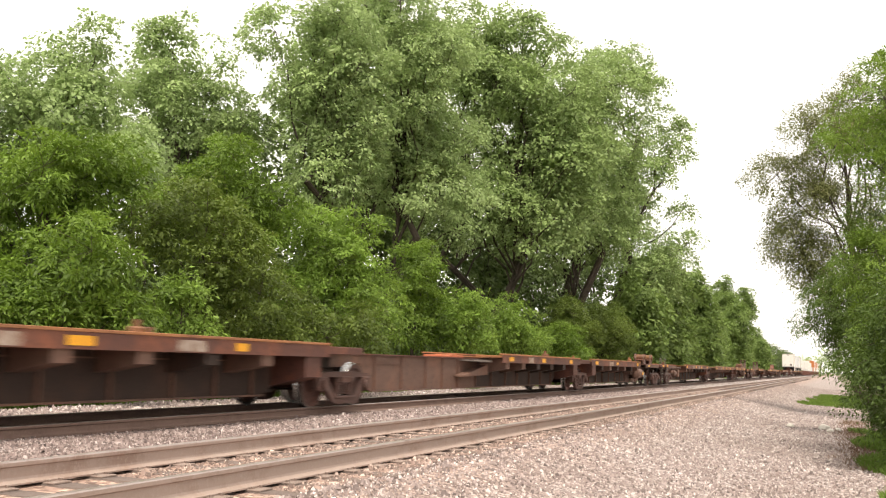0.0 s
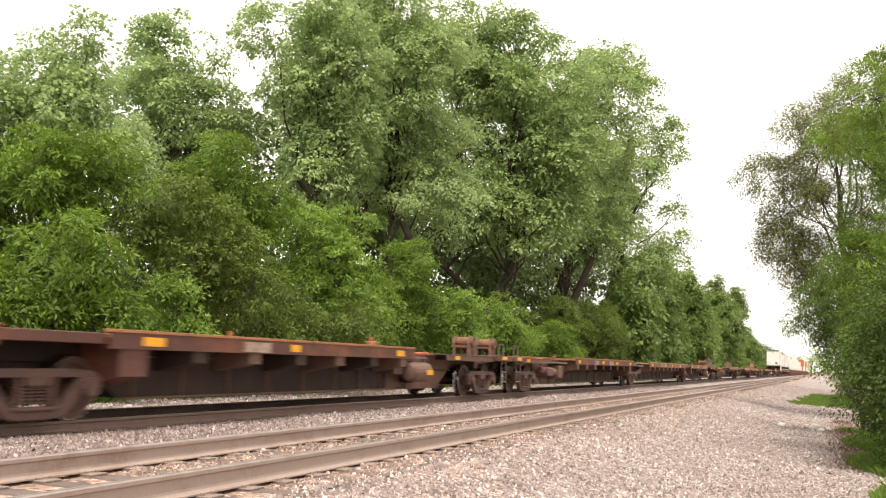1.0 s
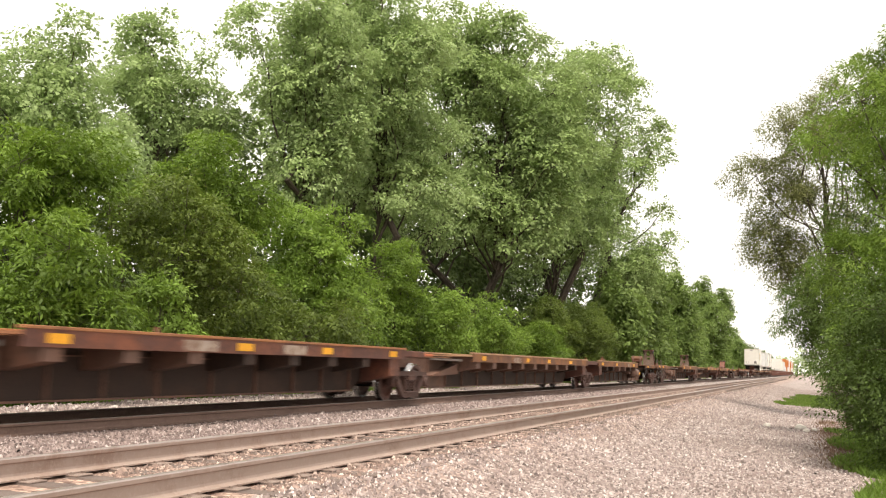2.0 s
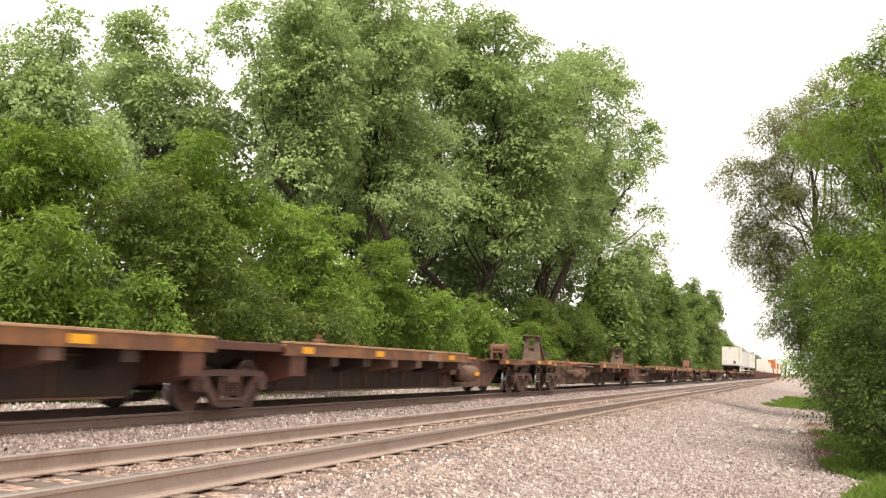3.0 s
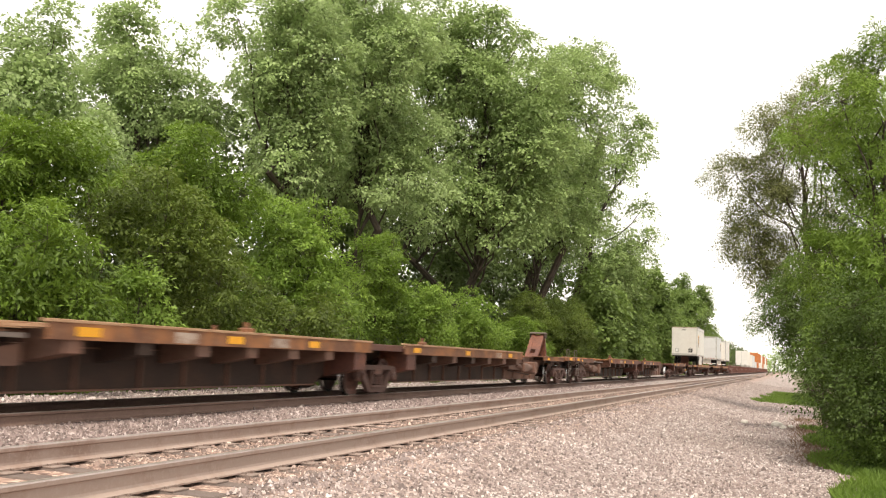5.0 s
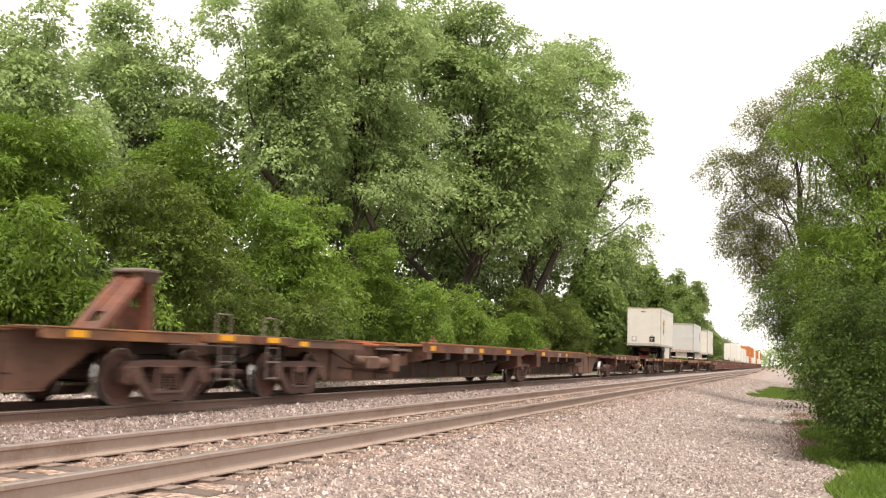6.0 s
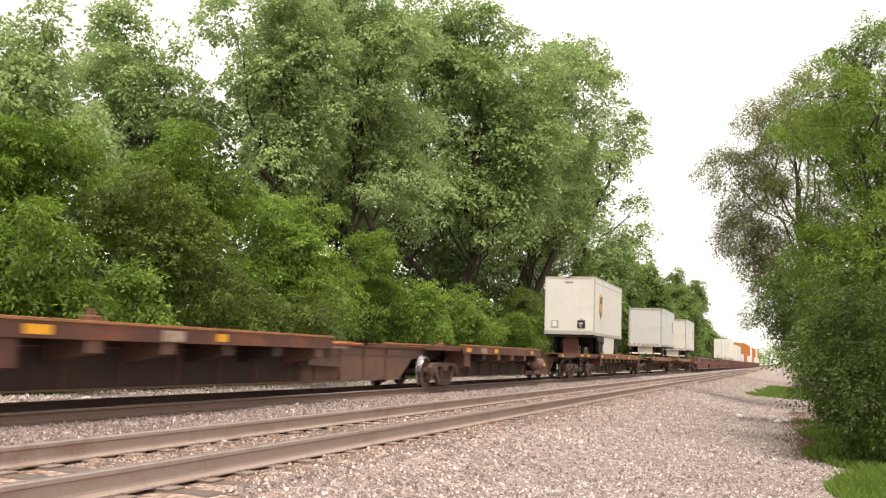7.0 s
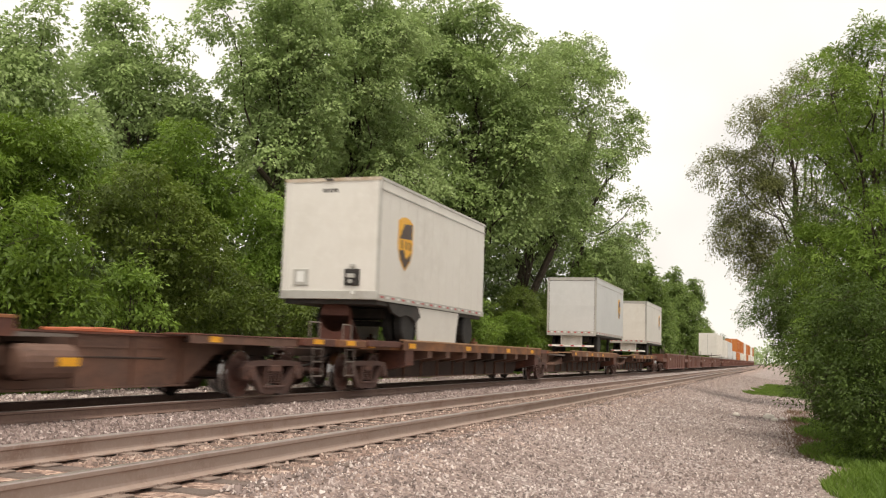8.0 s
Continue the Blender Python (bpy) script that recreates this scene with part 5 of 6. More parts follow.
def spine_unit(s_a, s_b, deck_a, deck_b, seed, edge=None, label="", hitch=(), tank=None, gear=None, ladder=()):
    """One platform of a spine car between two trucks. Places along it are given along the train."""
    rs = random.Random(seed)
    L = s_b - s_a
    d0, d1 = deck_a - s_a, deck_b - s_a
    edge = edge or BROWN
    unit = thing("spine_car", label or "empty rust-brown spine flatcar platform on rail trucks", "railcar", group="spine cars")
    hw = 0.50
    # girder, its ends cut away over the trucks
    prof = [(-0.7, 0.78), (1.25, 0.78), (2.15, 0.26), (L - 2.15, 0.26), (L - 1.25, 0.78), (L + 0.7, 0.78), (L + 0.7, 1.06), (-0.7, 1.06)]
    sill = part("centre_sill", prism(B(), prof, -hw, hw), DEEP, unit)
    # Lighter plates cover the bare ends, which lie outside the painted deck shade.
    for e0, e1 in ((0.3, d0 - 0.1), (d1 + 0.1, L - 0.3)):
        if e1 - e0 > 1.0:
            def low(y):
                return 0.785 if y < 1.25 or y > L - 1.25 else (0.785 - (y - 1.25) * 0.578 if y < 2.15 else (0.785 - (L - 1.25 - y) * 0.578 if y > L - 2.15 else 0.268))
            cut = [e0] + [y for y in (1.25, 2.15, L - 2.15, L - 1.25) if e0 < y < e1] + [e1]
            outline = [(y, low(y)) for y in cut] + [(e1, 1.055), (e0, 1.055)]
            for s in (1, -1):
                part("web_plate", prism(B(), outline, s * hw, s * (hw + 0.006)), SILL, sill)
    bm = box(B(), -hw - 0.07, hw + 0.07, -0.75, L + 0.75, 1.06, 1.09)
    part("top_flange", bm, edge, sill)
    bm = B()
    for s in (1, -1):
        box(bm, s * (hw - 0.01), s * (hw + 0.06), 2.2, L - 2.2, 0.235, 0.265)
        box(bm, s * (hw - 0.01), s * (hw + 0.025), 1.6, L - 1.6, 0.86, 0.885)
    part("bottom_flange", bm, SILL, sill)
    y = 2.4
    while y < L - 2.3:
        for s in (1, -1):
            same_part("stiffener", STIFFENER, sill, (s * (hw + 0.027), y, 0.66))
        y += rs.uniform(1.1, 1.5)
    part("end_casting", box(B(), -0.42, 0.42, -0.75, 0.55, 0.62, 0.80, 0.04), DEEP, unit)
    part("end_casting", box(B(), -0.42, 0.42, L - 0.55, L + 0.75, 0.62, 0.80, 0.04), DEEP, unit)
    for s in (1, -1):
        deck = part("deck", box(B(), s * 0.45, s * 1.25, d0, d1, 1.13, 1.17), TAN_RUST if edge is not BROWN else ORANGE_RUST, unit, "rust-worn steel deck")
        bm = B()
        xo = 1.29
        box(bm, s * (xo - 0.02), s * xo, d0, d1, 1.0, 1.215)
        box(bm, s * (xo - 0.09), s * xo, d0, d1, 0.98, 1.0)
        part("side_sill", bm, edge, deck)
        bm = box(B(), s * (xo - 0.11), s * (xo + 0.014), d0, d1, 1.205, 1.25, 0.006)
        part("worn_edge", bm, ORANGE_RUST if edge is BROWN else TAN_RUST, deck, "bare rusty top edge")
        n = max(2, int((d1 - d0) / 1.42))
        for i in range(n):
            y = d0 + 0.55 + (d1 - d0 - 1.1) * i / (n - 1)
            big = (i == n - 1 and d1 > L - 3) or (i == 0 and d0 < 3)
            bm = B()
            w = 0.28 if big else 0.17
            low = 0.42 if big else 0.66
            a = [bm.verts.new((s * 0.5, y + o, z)) for o, z in ((-w, low), (w, low), (w, 1.12), (-w, 1.12))]
            b = [bm.verts.new((s * 1.25, y + o * 1.05, z)) for o, z in ((-w, 0.80 if not big else 0.60), (w, 0.80 if not big else 0.60), (w, 1.12), (-w, 1.12))]
            bm.faces.new(a)
            bm.faces.new(b[::-1])
            for j in range(4):
                bm.faces.new((a[j], b[j], b[(j + 1) % 4], a[(j + 1) % 4]))
            bmesh.ops.recalc_face_normals(bm, faces=bm.faces)
            part("bracket", bm, BROWN if big else (SILL if rs.random() < 0.6 else DEEP), unit)
        for e0, e1, near in ((-0.42, d0, d0 < 2.6), (d1, L + 0.42, d1 > L - 2.6)):
            if near:
                part("end_strip", box(B(), s * 0.52, s * 1.23, e0, e1, 1.04, 1.19, 0.01), BROWN, unit)
        # reflectors, stencils and stakes along the sill
        y = d0 + rs.uniform(0.3, 0.9)
        while y < d1 - 0.6:
            ln = rs.uniform(0.34, 0.5)
            part("reflector", box(B(), s * xo, s * (xo + 0.006), y, y + ln, 1.03, 1.16), YELLOW, deck)
            y += rs.uniform(2.8, 5.2)
            if y < d1 - 1.6 and rs.random() < 0.75:
                part("stencil", box(B(), s * xo, s * (xo + 0.005), y - 1.5, y - 1.5 + rs.uniform(0.5, 1.0), 1.0, 1.17), STENCIL, deck)
        for k in range(1 if rs.random() < 0.75 else 0):
            y = rs.uniform(d0 + 0.8, d1 - 0.8)
            bm = box(B(), s * 1.02, s * 1.2, y - 0.13, y + 0.13, 1.17, 1.33, 0.02)
            tube(bm, (s * 1.1, y, 1.3), (s * 1.1, y, 1.43), 0.05, n=8)
            part("stake", bm, MOTTLED, deck)
        for yy, inside in ((d0, d0 > 2.2), (d1, d1 < L - 2.2)):
            if inside:
                o = -1 if yy == d0 else 1
                bm = B()
                prism(bm, [(yy, 0.98), (yy + o * 1.5, 1.0), (yy + o * 1.5, 1.04), (yy, 1.05)], s * 0.52, s * 0.95)
                part("walkway", bm, STEP_GREY, unit)
                bm = B()
                prism(bm, [(yy - o * 0.1, 0.62), (yy + o * 1.9, 0.56), (yy + o * 1.9, 0.60), (yy - o * 0.1, 0.92)], s * 0.5, s * 0.8)
                part("gusset", bm, SILL, unit)
    for h in hitch:
        if h[1] == 2:
            round_hitch(unit, h[0] - s_a)
        elif h[1] == 0:
            folded_hitch(unit, h[0] - s_a)
        else:
            raised_hitch(unit, h[0] - s_a, h[1])
    if tank is not None:
        y = tank - s_a
        bm = lathe(B(), [(-0.56, 0.06), (-0.54, 0.18), (-0.46, 0.24), (0.46, 0.24), (0.54, 0.18), (0.56, 0.06)], 18)
        bmesh.ops.transform(bm, matrix=Matrix.Translation((0.93, y, 0.66)) @ Matrix.Rotation(radians(90), 4, "Z"), verts=bm.verts)
        tk = part("air_tank", bm, SILL, unit, "dusty brown air reservoir")
        part("strap", box(B(), 0.55, 0.9, y - 0.25, y - 0.19, 0.4, 0.92), DEEP, tk)
        part("reflector", box(B(), 1.165, 1.172, y + 0.05, y + 0.45, 0.60, 0.72), YELLOW, tk)
        tube_bm = tube(B(), (0.93, y + 0.45, 0.66), (0.6, y + 1.0, 0.72), 0.018, n=6)
        tube(tube_bm, (0.6, y + 1.0, 0.72), (0.56, y + 3.2, 0.70), 0.018, n=6)
        part("air_pipe", tube_bm, DEEP, tk)
    if gear is not None:
        y = gear - s_a
        bm = B()
        box(bm, 0.52, 0.98, y - 0.3, y + 0.35, 0.52, 0.84, 0.04)
        tube(bm, (0.8, y + 0.35, 0.66), (0.8, y + 1.1, 0.68), 0.13, n=12)
        tube(bm, (0.8, y - 0.9, 0.78), (0.8, y - 0.3, 0.7), 0.09, n=10)
        box(bm, 0.55, 1.0, y + 1.2, y + 1.6, 0.45, 0.9, 0.03)
        br = part("brake_valve", bm, SILL, unit, "brake valve and cylinder under the platform")
        bm = B()
        tube(bm, (0.62, y - 1.6, 0.9), (0.66, y - 0.5, 0.62), 0.022, n=6)
        tube(bm, (0.66, y - 0.5, 0.62), (0.7, y + 2.2, 0.5), 0.02, n=6)
        tube(bm, (0.6, y - 1.2, 0.56), (0.6, y + 1.8, 0.40), 0.02, n=6)
        part("brake_pipe", bm, DEEP, br)
    for yl in ladder:
        y = yl - s_a
        bm = B()
        for yy in (y - 0.22, y + 0.22):
            tube(bm, (1.2, yy, 0.35), (1.2, yy, 1.0), 0.016, n=6)
        for z in (0.38, 0.68, 0.95):
            tube(bm, (1.2, y - 0.22, z), (1.2, y + 0.22, z), 0.016, n=6)
        part("ladder", bm, STEP_GREY, unit, "worn steel step ladder")
        y0, y1 = (L - 2.9, y - 0.72) if y > L / 2 else (y + 0.72, 2.9)
        for s in (1, -1):
            sill_end = part("end_sill", box(B(), s * 1.06, s * 1.12, y0, y1, 0.97, 1.115, 0.008), edge if edge is not BROWN else SILL, unit)
            part("worn_edge", box(B(), s * 0.55, s * 1.135, y0, y1, 1.115, 1.14, 0.006), edge, sill_end)
            for k in range(3):
                yy = y0 + (y1 - y0) * (k + 0.5) / 3
                part("bracket", box(B(), s * 0.5, s * 1.06, yy - 0.04, yy + 0.04, 0.99, 1.11), DEEP, sill_end)
            part("reflector", box(B(), s * 1.12, s * 1.127, y0 + 0.5, y0 + 0.85, 1.0, 1.1), YELLOW, sill_end)
        part("end_platform", box(B(), 0.3, 1.28, y - 0.7, y + 0.7, 1.0, 1.16, 0.015), edge, unit)
        part("reflector", box(B(), 1.28, 1.287, y - 0.35, y + 0.1, 1.04, 1.14), YELLOW, unit)
        bm = B()
        tube(bm, (1.1, y - 0.2, 1.16), (1.1, y - 0.2, 1.5), 0.014, n=6)
        tube(bm, (1.1, y + 0.25, 1.16), (1.1, y + 0.25, 1.5), 0.014, n=6)
        tube(bm, (1.1, y - 0.2, 1.5), (1.1, y + 0.25, 1.5), 0.014, n=6)
        part("grab_rail", bm, STEP_GREY, unit)
    bm = B()
    yr = (d1 + 2.2) if d1 < L - 3 else (d0 - 2.2)
    for k in range(3):
        box(bm, -0.3 + 0.1 * k, 0.36, yr + 0.5 * k, yr + 0.5 * k + 0.42, 1.09, 1.15 + 0.02 * (k % 2), 0.015)
    part("hatch_cover", bm, BRIGHT_RUST, unit, "bright orange-red rusted plate")
    rides(unit, s_a)
    return unit


def coupler(s_a, s_b):
    c = thing("coupler", "rusty knuckle coupler joining two cars", "coupler")
    g = s_b - s_a
    part("shank", box(B(), -0.09, 0.09, 0.6, g - 0.6, 0.78, 0.96, 0.02), DEEP, c)
    part("knuckle", box(B(), -0.17, 0.17, g / 2 - 0.25, g / 2 + 0.25, 0.72, 1.0, 0.05), TRUCK, c)
    bm = B()
    for k in range(6):
        a, b = k / 6, (k + 1) / 6
        tube(bm, (0.35, 0.5 + a * (g - 1), 0.9 - 0.35 * math.sin(math.pi * a)), (0.35, 0.5 + b * (g - 1), 0.9 - 0.35 * math.sin(math.pi * b)), 0.025, n=6)
    part("air_hose", bm, BLACK, c)
    rides(c, s_a)


spine_unit(-219.6, -201.8, -213.5, -202.9, 1, label="rust-brown spine flatcar platform with worn yellow plates")
spine_unit(-201.8, -182.4, -192.5, -183.3, 2, label="brown spine flatcar platform with a bare girder end")
spine_unit(-182.4, -165.5, -181.4, -171.0, 3, hitch=[(-164.3, 0)], tank=-170.0, ladder=(-164.0,))
spine_unit(-161.2, -142.5, -155.3, -143.4, 4, hitch=[(-162.3, 0)], gear=-157.8, ladder=(-162.5,))
spine_unit(-142.5, -122.6, -138.5, -123.5, 5, edge=MOTTLED, label="orange-rusted spine flatcar platform")
spine_unit(-122.6, -103.9, -121.2, -110.7, 6, edge=MOTTLED, hitch=[(-103.4, 0)], tank=-109.7, ladder=(-102.4,), label="orange-rusted spine flatcar platform with an air tank")
spine_unit(-99.5, -80.8, -91.0, -81.5, 7, edge=MOTTLED, hitch=[(-98.9, 1)], gear=-94.6, ladder=(-100.8,), label="orange-rusted spine flatcar platform with a raised hitch")
spine_unit(-80.8, -61.1, -72.3, -62.0, 8, edge=MOTTLED, hitch=[(-79.4, 1)], label="rusty spine flatcar platform with a raised trailer hitch")
spine_unit(-61.1, -41.8, -60.0, -48.7, 9, edge=MOTTLED, hitch=[(-41.4, -1)], gear=-47.0, ladder=(-40.4,), label="orange-edged spine flatcar platform with a sloping hitch")
spine_unit(-37.4, -19.9, -31.0, -20.5, 10, gear=-33.5, ladder=(-38.8,))
spine_unit(-19.9, -1.1, -18.7, -9.0, 11)
spine_unit(-1.1, 16.5, -0.2, 9.5, 12, tank=10.4, ladder=(18.0,), label="dusty brown spine flatcar platform with an air tank")
spine_unit(20.95, 38.3, 22.6, 37.4, 13, edge=MOTTLED, hitch=[(21.3, 2)], ladder=(19.6,), label="tan-decked spine flatcar platform carrying a white trailer")
spine_unit(38.3, 57.0, 43.5, 56.2, 14, edge=MOTTLED, label="tan-decked spine flatcar platform carrying a grey trailer")
spine_unit(57.0, 75.7, 62.5, 74.5, 15, edge=MOTTLED, label="tan-decked spine flatcar platform carrying a grey trailer")
for a, b in ((-165.5, -161.2), (-103.9, -99.5), (-41.8, -37.4), (16.5, 20.95), (75.7, 80.3)):
    coupler(a, b)


def dotted(parent, a, b, x, z, count, side):
    """A dashed strip of red and white reflective tape."""
    for i in range(count):
        y0 = a + (b - a) * i / count
        w = (b - a) / count
        if side == "y":
            bm = box(B(), x, x + 0.005, y0, y0 + w * 0.45, z, z + 0.05)
        else:
            bm = box(B(), y0, y0 + w * 0.5, x - 0.005, x, z, z + 0.07)
        part("reflective_mark", bm, WHITE_MARK if i % 2 else RED_MARK, parent)


def shield(parent, y, z, x, w, h):
    """A plain two-coloured shield emblem on the side wall."""
    def outline(k):
        pts = [(-0.5, 0.42), (-0.25, 0.5), (0.0, 0.52), (0.25, 0.5), (0.5, 0.42), (0.5, -0.1), (0.36, -0.32), (0.0, -0.52), (-0.36, -0.32), (-0.5, -0.1)]
        return [(y + a * w * k, z + b * h * k) for a, b in pts]
    em = part("emblem", prism(B(), outline(1.0), x, x + 0.006), EMBLEM_YELLOW, parent, "plain yellow and brown shield emblem")
    part("emblem_field", prism(B(), [(y - 0.42 * w, z + 0.08 * h), (y - 0.1 * w, z + 0.38 * h), (y + 0.44 * w, z + 0.42 * h), (y + 0.42 * w, z + 0.12 * h)], x + 0.006, x + 0.01), EMBLEM_BROWN, em)
    part("emblem_field", prism(B(), [(y - 0.42 * w, z - 0.14 * h), (y - 0.12 * w, z - 0.12 * h), (y + 0.02 * w, z - 0.3 * h), (y + 0.4 * w, z - 0.14 * h), (y + 0.33 * w, z - 0.3 * h), (y, z - 0.48 * h), (y - 0.33 * w, z - 0.3 * h)], x + 0.006, x + 0.01), EMBLEM_BROWN, em)
    for a in (-0.24, 0.05, 0.3):
        part("emblem_bar", box(B(), x + 0.006, x + 0.01, y + (a - 0.05) * w, y + (a + 0.04) * w, z - 0.1 * h, z + 0.06 * h), EMBLEM_BROWN, em)


def trailer(s, nose_near, skin, length=8.55, label=""):
    """A short road trailer with its bogie: origin at the end that comes first, floor height 0."""
    t = thing("road_trailer", label, "trailer", group="trailers on the train")
    W, H, L = 1.295, 2.9, length
    body = part("body", box(B(), -W, W, 0, L, 0, H, 0.05 if nose_near else 0.02), skin, t)
    for s_ in (1, -1):
        part("top_rail", box(B(), s_ * (W - 0.02), s_ * (W + 0.02), 0.04, L - 0.02, H - 0.3, H - 0.27), ALU, body)
        part("top_rail", box(B(), s_ * (W - 0.04), s_ * (W + 0.018), 0.04, L - 0.02, H - 0.06, H + 0.012), ALU, body)
        part("bottom_rail", box(B(), s_ * (W - 0.06), s_ * (W + 0.02), 0.02, L - 0.02, -0.06, 0.09), ALU, body)
        bm = B()
        y = 0.6
        while y < L - 0.2:
            box(bm, s_ * W, s_ * (W + 0.004), y - 0.02, y + 0.02, 0.1, H - 0.32)
            y += 0.61
        part("panel_seam", bm, skin, body)
    dotted(body, 0.15, L - 0.15, W + 0.02, 0.0, 24, "y")
    part("floor_frame", box(B(), -W + 0.06, W - 0.06, 0.1, L - 0.1, -0.16, -0.02), BLACK, t)
    if nose_near:
        part("nose_rail", box(B(), -W - 0.01, W + 0.01, -0.03, 0.02, -0.05, 0.16, 0.01), ALU, body)
        part("top_rail", box(B(), -W, W, -0.02, 0.02, H - 0.07, H + 0.01), TAN_EDGE, body, "rust-stained top edge")
        part("roof_lamp", box(B(), -0.18, 0.02, -0.05, 0.0, H - 0.05, H - 0.01), BLACK, body)
        part("corner_post", box(B(), W - 0.06, W + 0.01, -0.015, 0.03, 0.1, H - 0.05), ALU, body)
        fr = part("document_box", box(B(), -0.95, -0.55, -0.03, 0.0, 0.28, 0.68, 0.01), ALU, body)
        part("document", box(B(), -0.86, -0.66, -0.036, -0.03, 0.36, 0.62), WHITE_MARK, fr)
        sk = part("socket_panel", box(B(), 0.42, 0.82, -0.04, 0.0, 0.28, 0.68, 0.01), BLACK, body, "dark connection panel with couplings")
        part("socket", box(B(), 0.50, 0.70, -0.09, -0.03, 0.46, 0.56, 0.01), ALU, sk)
        part("socket", tube(B(), (0.60, -0.10, 0.38), (0.60, -0.03, 0.38), 0.05, n=10), ALU, sk)
        part("hose_hook", box(B(), 0.55, 0.70, -0.05, 0.0, 0.72, 0.80, 0.01), ALU, body)
        part("marker_plate", box(B(), 0.60, 0.70, -0.036, -0.03, 0.08, 0.15), WHITE_MARK, body)
        for k in range(5):
            part("number_bar", box(B(), -0.26 + 0.085 * k, -0.20 + 0.085 * k, -0.004, 0.0, H - 0.34, H - 0.25), BLACK, body)
        shield(body, 1.65, 1.46, W + 0.005, 1.0, 1.32)
        axle_y = L - 1.3
        for x0 in (W - 0.08, -W + 0.02):
            part("side_skirt", prism(B(), [(2.7, -0.08), (6.15, -0.08), (5.9, -0.96), (5.8, -1.0), (2.95, -1.0), (2.85, -0.94)], x0, x0 + 0.06), WHITE_BOX, t, "white side panel below the floor")
        part("side_flap", prism(B(), [(0.7, -0.09), (2.75, -0.09), (2.95, -0.34), (2.6, -0.50), (2.3, -0.36), (1.9, -0.33), (1.5, -0.40), (1.0, -0.30)], W - 0.09, W - 0.01), BLACK, t, "sagging black rubber flap")
        for s_ in (1, -1):
            part("corner_panel", box(B(), s_ * (W - 0.20), s_ * (W - 0.01), -0.012, 0.02, 0.14, H - 0.07), WHITE_BOX, body)
        legs_y = 2.6
    else:
        # rear end: frame, roll-up door, under-ride guard and lamps
        part("door_frame", box(B(), -W - 0.01, -W + 0.09, -0.03, 0.03, 0.0, H), ALU, body)
        part("door_frame", box(B(), W - 0.09, W + 0.01, -0.03, 0.03, 0.0, H), ALU, body)
        part("door_header", box(B(), -W, W, -0.03, 0.03, H - 0.16, H), ALU, body)
        for k in range(2):
            part("door_panel", box(B(), -W + 0.09, W - 0.09, -0.012, 0.02, 0.12 + 1.31 * k, 0.12 + 1.31 * k + 1.306), skin, body)
        for xx in (-W + 0.09, W - 0.105):
            part("door_seal", box(B(), xx, xx + 0.015, -0.02, 0.02, 0.1, H - 0.16), BLACK, body)
        part("door_seal", box(B(), -W + 0.1, W - 0.1, -0.02, 0.02, H - 0.175, H - 0.16), BLACK, body)
        part("rear_sill", box(B(), -W, W, -0.05, 0.03, -0.14, 0.10), ALU, body)
        dotted(body, -W + 0.05, W - 0.05, -0.05, 0.0, 14, "x")
        g = part("underride_guard", box(B(), -W + 0.1, W - 0.1, -0.03, 0.06, -0.72, -0.62), WHITE_MARK, t, "white and red striped guard bar")
        for xx in (-0.55, 0.5):
            part("guard_post", box(B(), xx, xx + 0.07, -0.01, 0.05, -0.72, -0.1), ALU, g)
        dotted(g, -W + 0.15, W - 0.15, -0.03, -0.7, 8, "x")
        part("tail_box", box(B(), -0.48, 0.5, 0.05, 0.5, -0.62, -0.14, 0.02), ALU, t)
        shield(body, L - 1.6, 1.62, W + 0.005, 0.78, 1.15)
        axle_y = 1.3
        legs_y = L - 2.4
    for yy in (axle_y,) if not nose_near else (axle_y, axle_y - 5.0):
        for s_ in (1, -1):
            for x0 in (1.22, 0.9):
                bm = lathe(B(), [(s_ * a, r) for a, r in ((x0, 0.2), (x0, 0.44), (x0 - 0.04, 0.49), (x0 - 0.2, 0.49), (x0 - 0.24, 0.44), (x0 - 0.24, 0.2))], 22)
                bmesh.ops.translate(bm, verts=bm.verts, vec=(0, yy, -0.56))
                wh = part("wheel", bm, TYRE, t, "black rubber tyre")
            bm = lathe(B(), [(s_ * a, r) for a, r in ((1.16, 0.06), (1.18, 0.1), (1.12, 0.2), (1.19, 0.26), (1.19, 0.28))], 16)
            bmesh.ops.translate(bm, verts=bm.verts, vec=(0, yy, -0.56))
            part("rim", bm, ALU, wh)
        part("axle", tube(B(), (-1.1, yy, -0.56), (1.1, yy, -0.56), 0.07, n=8), BLACK, t)
        part("suspension", box(B(), -0.75, 0.75, yy - 0.55, yy + 0.55, -0.45, -0.16, 0.03), BLACK, t)
        if not nose_near:
            for s_ in (1, -1):
                part("mud_flap", box(B(), s_ * 0.72, s_ * 1.2, yy + 0.62, yy + 0.64, -0.85, -0.14), BLACK, t)
    for s_ in (1, -1):
        bm = box(B(), s_ * 0.72, s_ * 0.84, legs_y - 0.06, legs_y + 0.06, -0.85, -0.1)
        box(bm, s_ * 0.66, s_ * 0.9, legs_y - 0.13, legs_y + 0.13, -0.89, -0.85)
        tube(bm, (s_ * 0.75, legs_y, -0.75), (s_ * 0.75, legs_y + 0.7, -0.15), 0.03, n=6)
        part("landing_leg", bm, BLACK, t)
    rides(t, s, FAR_TOP + 2.2)
    return t


trailer(20.8, True, WHITE_BOX, label="white box trailer with shield emblem, nose on a hitch")
trailer(49.4, False, GREY_BOX, 9.0, label="pale grey box trailer with roll-up rear door")
trailer(69.3, False, WHITE_BOX, 9.0, label="off-white box trailer with roll-up rear door")


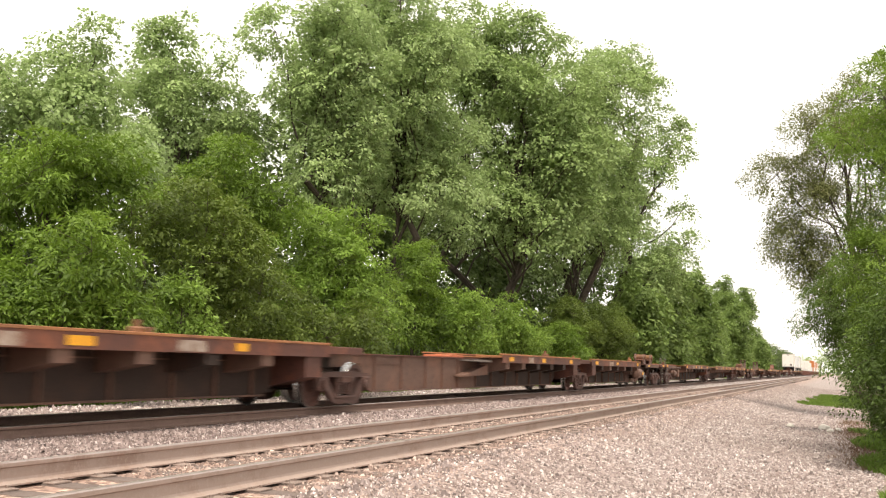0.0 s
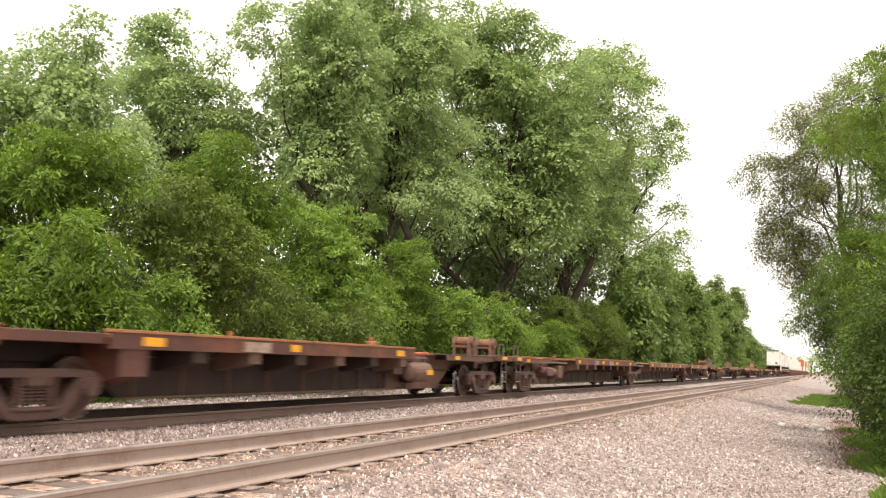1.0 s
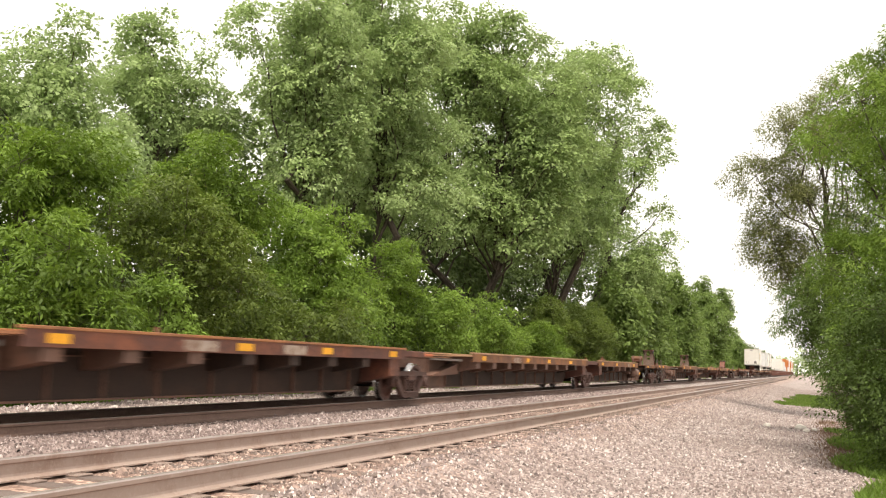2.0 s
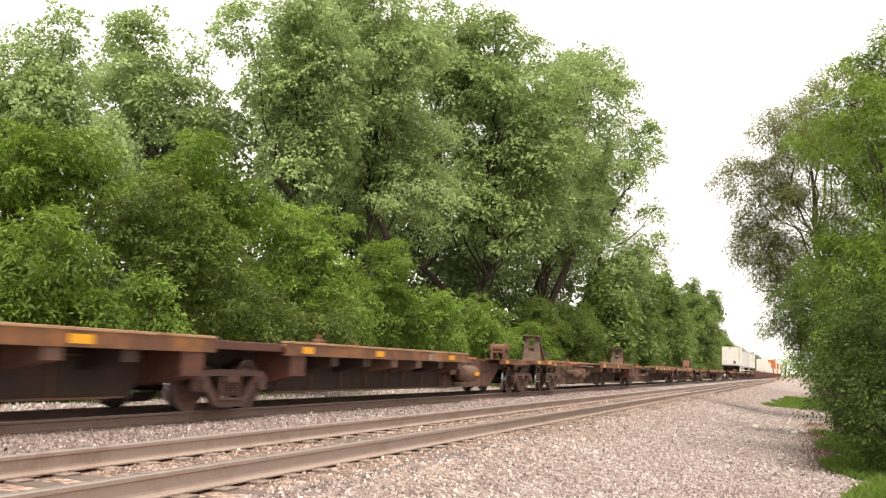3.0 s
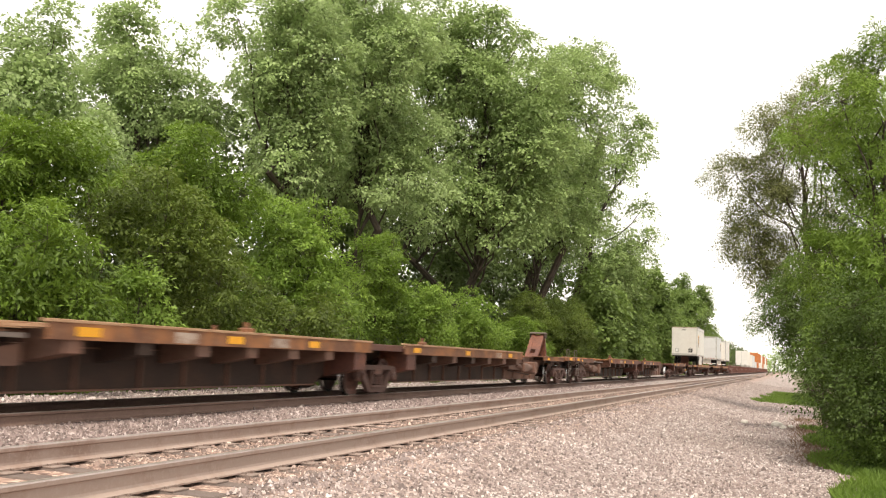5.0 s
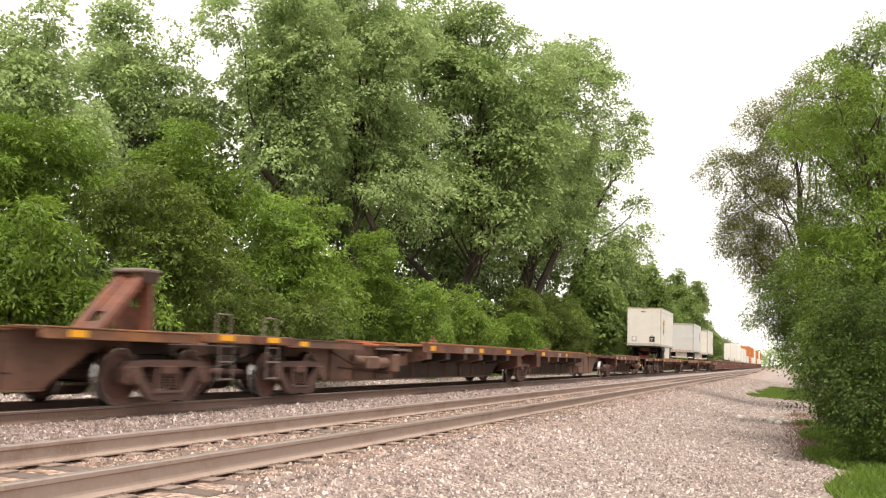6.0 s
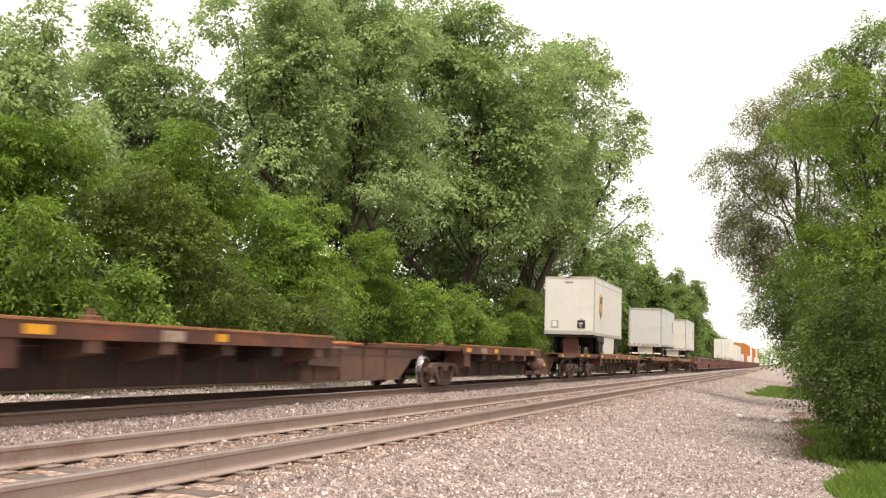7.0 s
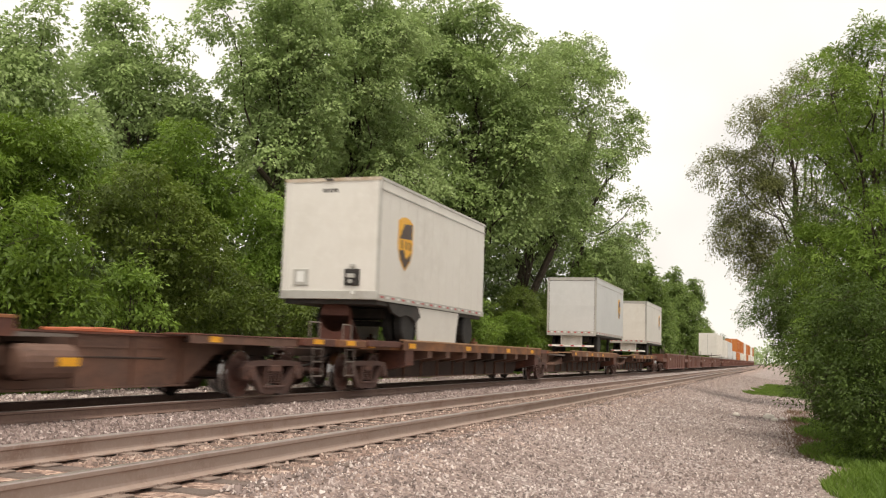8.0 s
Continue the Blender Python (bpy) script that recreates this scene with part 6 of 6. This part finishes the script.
def well_unit(s_a, s_b):
    L = s_b - s_a
    u = thing("well_car", "oxide-red container well car with ribbed sides", "railcar", group="well cars")
    for s in (1, -1):
        part("side_wall", box(B(), s * 1.22, s * 1.32, 2.0, L - 2.0, 0.22, 1.42, 0.02), WELL, u)
        part("top_chord", box(B(), s * 1.16, s * 1.36, 1.6, L - 1.6, 1.36, 1.5, 0.02), WELL, u)
        part("bottom_chord", box(B(), s * 1.14, s * 1.35, 2.0, L - 2.0, 0.18, 0.3, 0.02), WELL, u)
        for i in range(10):
            y = 2.4 + (L - 4.8) * i / 9
            part("rib", box(B(), s * 1.32, s * 1.38, y - 0.06, y + 0.06, 0.28, 1.38), WELL, u)
        part("reflector", box(B(), s * 1.38, s * 1.386, 4.0, 4.4, 0.95, 1.1), WHITE_MARK, u)
    part("floor_pan", box(B(), -1.2, 1.2, 2.0, L - 2.0, 0.2, 0.26), DEEP, u)
    for y0, y1 in ((-0.6, 2.0), (L - 2.0, L + 0.6)):
        part("end_platform", box(B(), -1.3, 1.3, y0, y1, 0.80, 1.08, 0.02), WELL, u)
        part("bulkhead", box(B(), -1.25, 1.25, min(y0, y1) + (2.5 if y0 < 1 else 0.0), min(y0, y1) + (2.6 if y0 < 1 else 0.1), 0.3, 1.45), WELL, u)
        bm = B()
        for xx in (-1.2, 1.2):
            tube(bm, (xx, (y0 + y1) / 2, 1.08), (xx, (y0 + y1) / 2, 2.1), 0.03, n=6)
        part("grab_rail", bm, STEP_GREY, u)
    rides(u, s_a)


for a, b in ((80.3, 100.0), (100.0, 119.5), (119.5, 139.0), (139.0, 158.5), (163, 182), (182, 201), (201, 220), (220, 239), (243.5, 263), (263, 282), (282, 301), (301, 320), (325, 345), (345, 365)):
    well_unit(a, b)


def container(s, z, skin, length, label, height=2.9):
    c = thing("container", label, "container", group="containers on the train")
    W = 1.22
    body = part("body", box(B(), -W, W, 0, length, 0, height, 0.02), skin, c)
    for xx in (-W, W):
        for yy in (0, length):
            part("corner_post", box(B(), xx - 0.07, xx + 0.07, yy - 0.02, yy + 0.08 if yy == 0 else yy + 0.02, 0, height), skin, body)
    bm = B()
    y = 0.4
    while y < length - 0.2:
        for s_ in (1, -1):
            box(bm, s_ * W, s_ * (W + 0.03), y - 0.05, y + 0.05, 0.15, height - 0.12)
        y += 0.55
    tagged(part("side_ribs", bm, skin, body), kind="stuff")
    part("door_bar", box(B(), -0.03, 0.03, -0.03, 0.0, 0.2, height - 0.2), ALU, body)
    rides(c, s, z)


container(149.0, 1.95, WHITE_BOX, 16.2, "white container riding high in the train", 3.3)
container(172.0, 1.75, WHITE_BOX, 9.0, "white container in the train", 3.0)
container(184.0, 1.75, GREY_BOX, 14.6, "pale grey container in the train", 3.0)
container(203.5, FAR_TOP + 0.28, GREY_BOX, 12.2, "grey container low in a well car")
for k, s in enumerate((222.5, 246, 265.5, 284.5, 303.5, 327.5, 347.5)):
    up = WHITE_BOX if k in (2, 5) else ORANGE_BOX
    low = ORANGE_BOX if k in (0, 3) else WHITE_BOX
    container(s, FAR_TOP + 0.28, low, 15.0, "container in the lower tier of a double stack")
    container(s, FAR_TOP + 3.2, up, 15.0, "container in the upper tier of a double stack")


def motions():
    for ob, s, z, dx, rz in TRAIN:
        walk(ob, [(t, pose(FAR_C + dx, s + SPEED * (8 - t), z, 0, 0, rz)) for t in (0.0, 2.0, 4.0, 6.0, 8.0)])


motions()
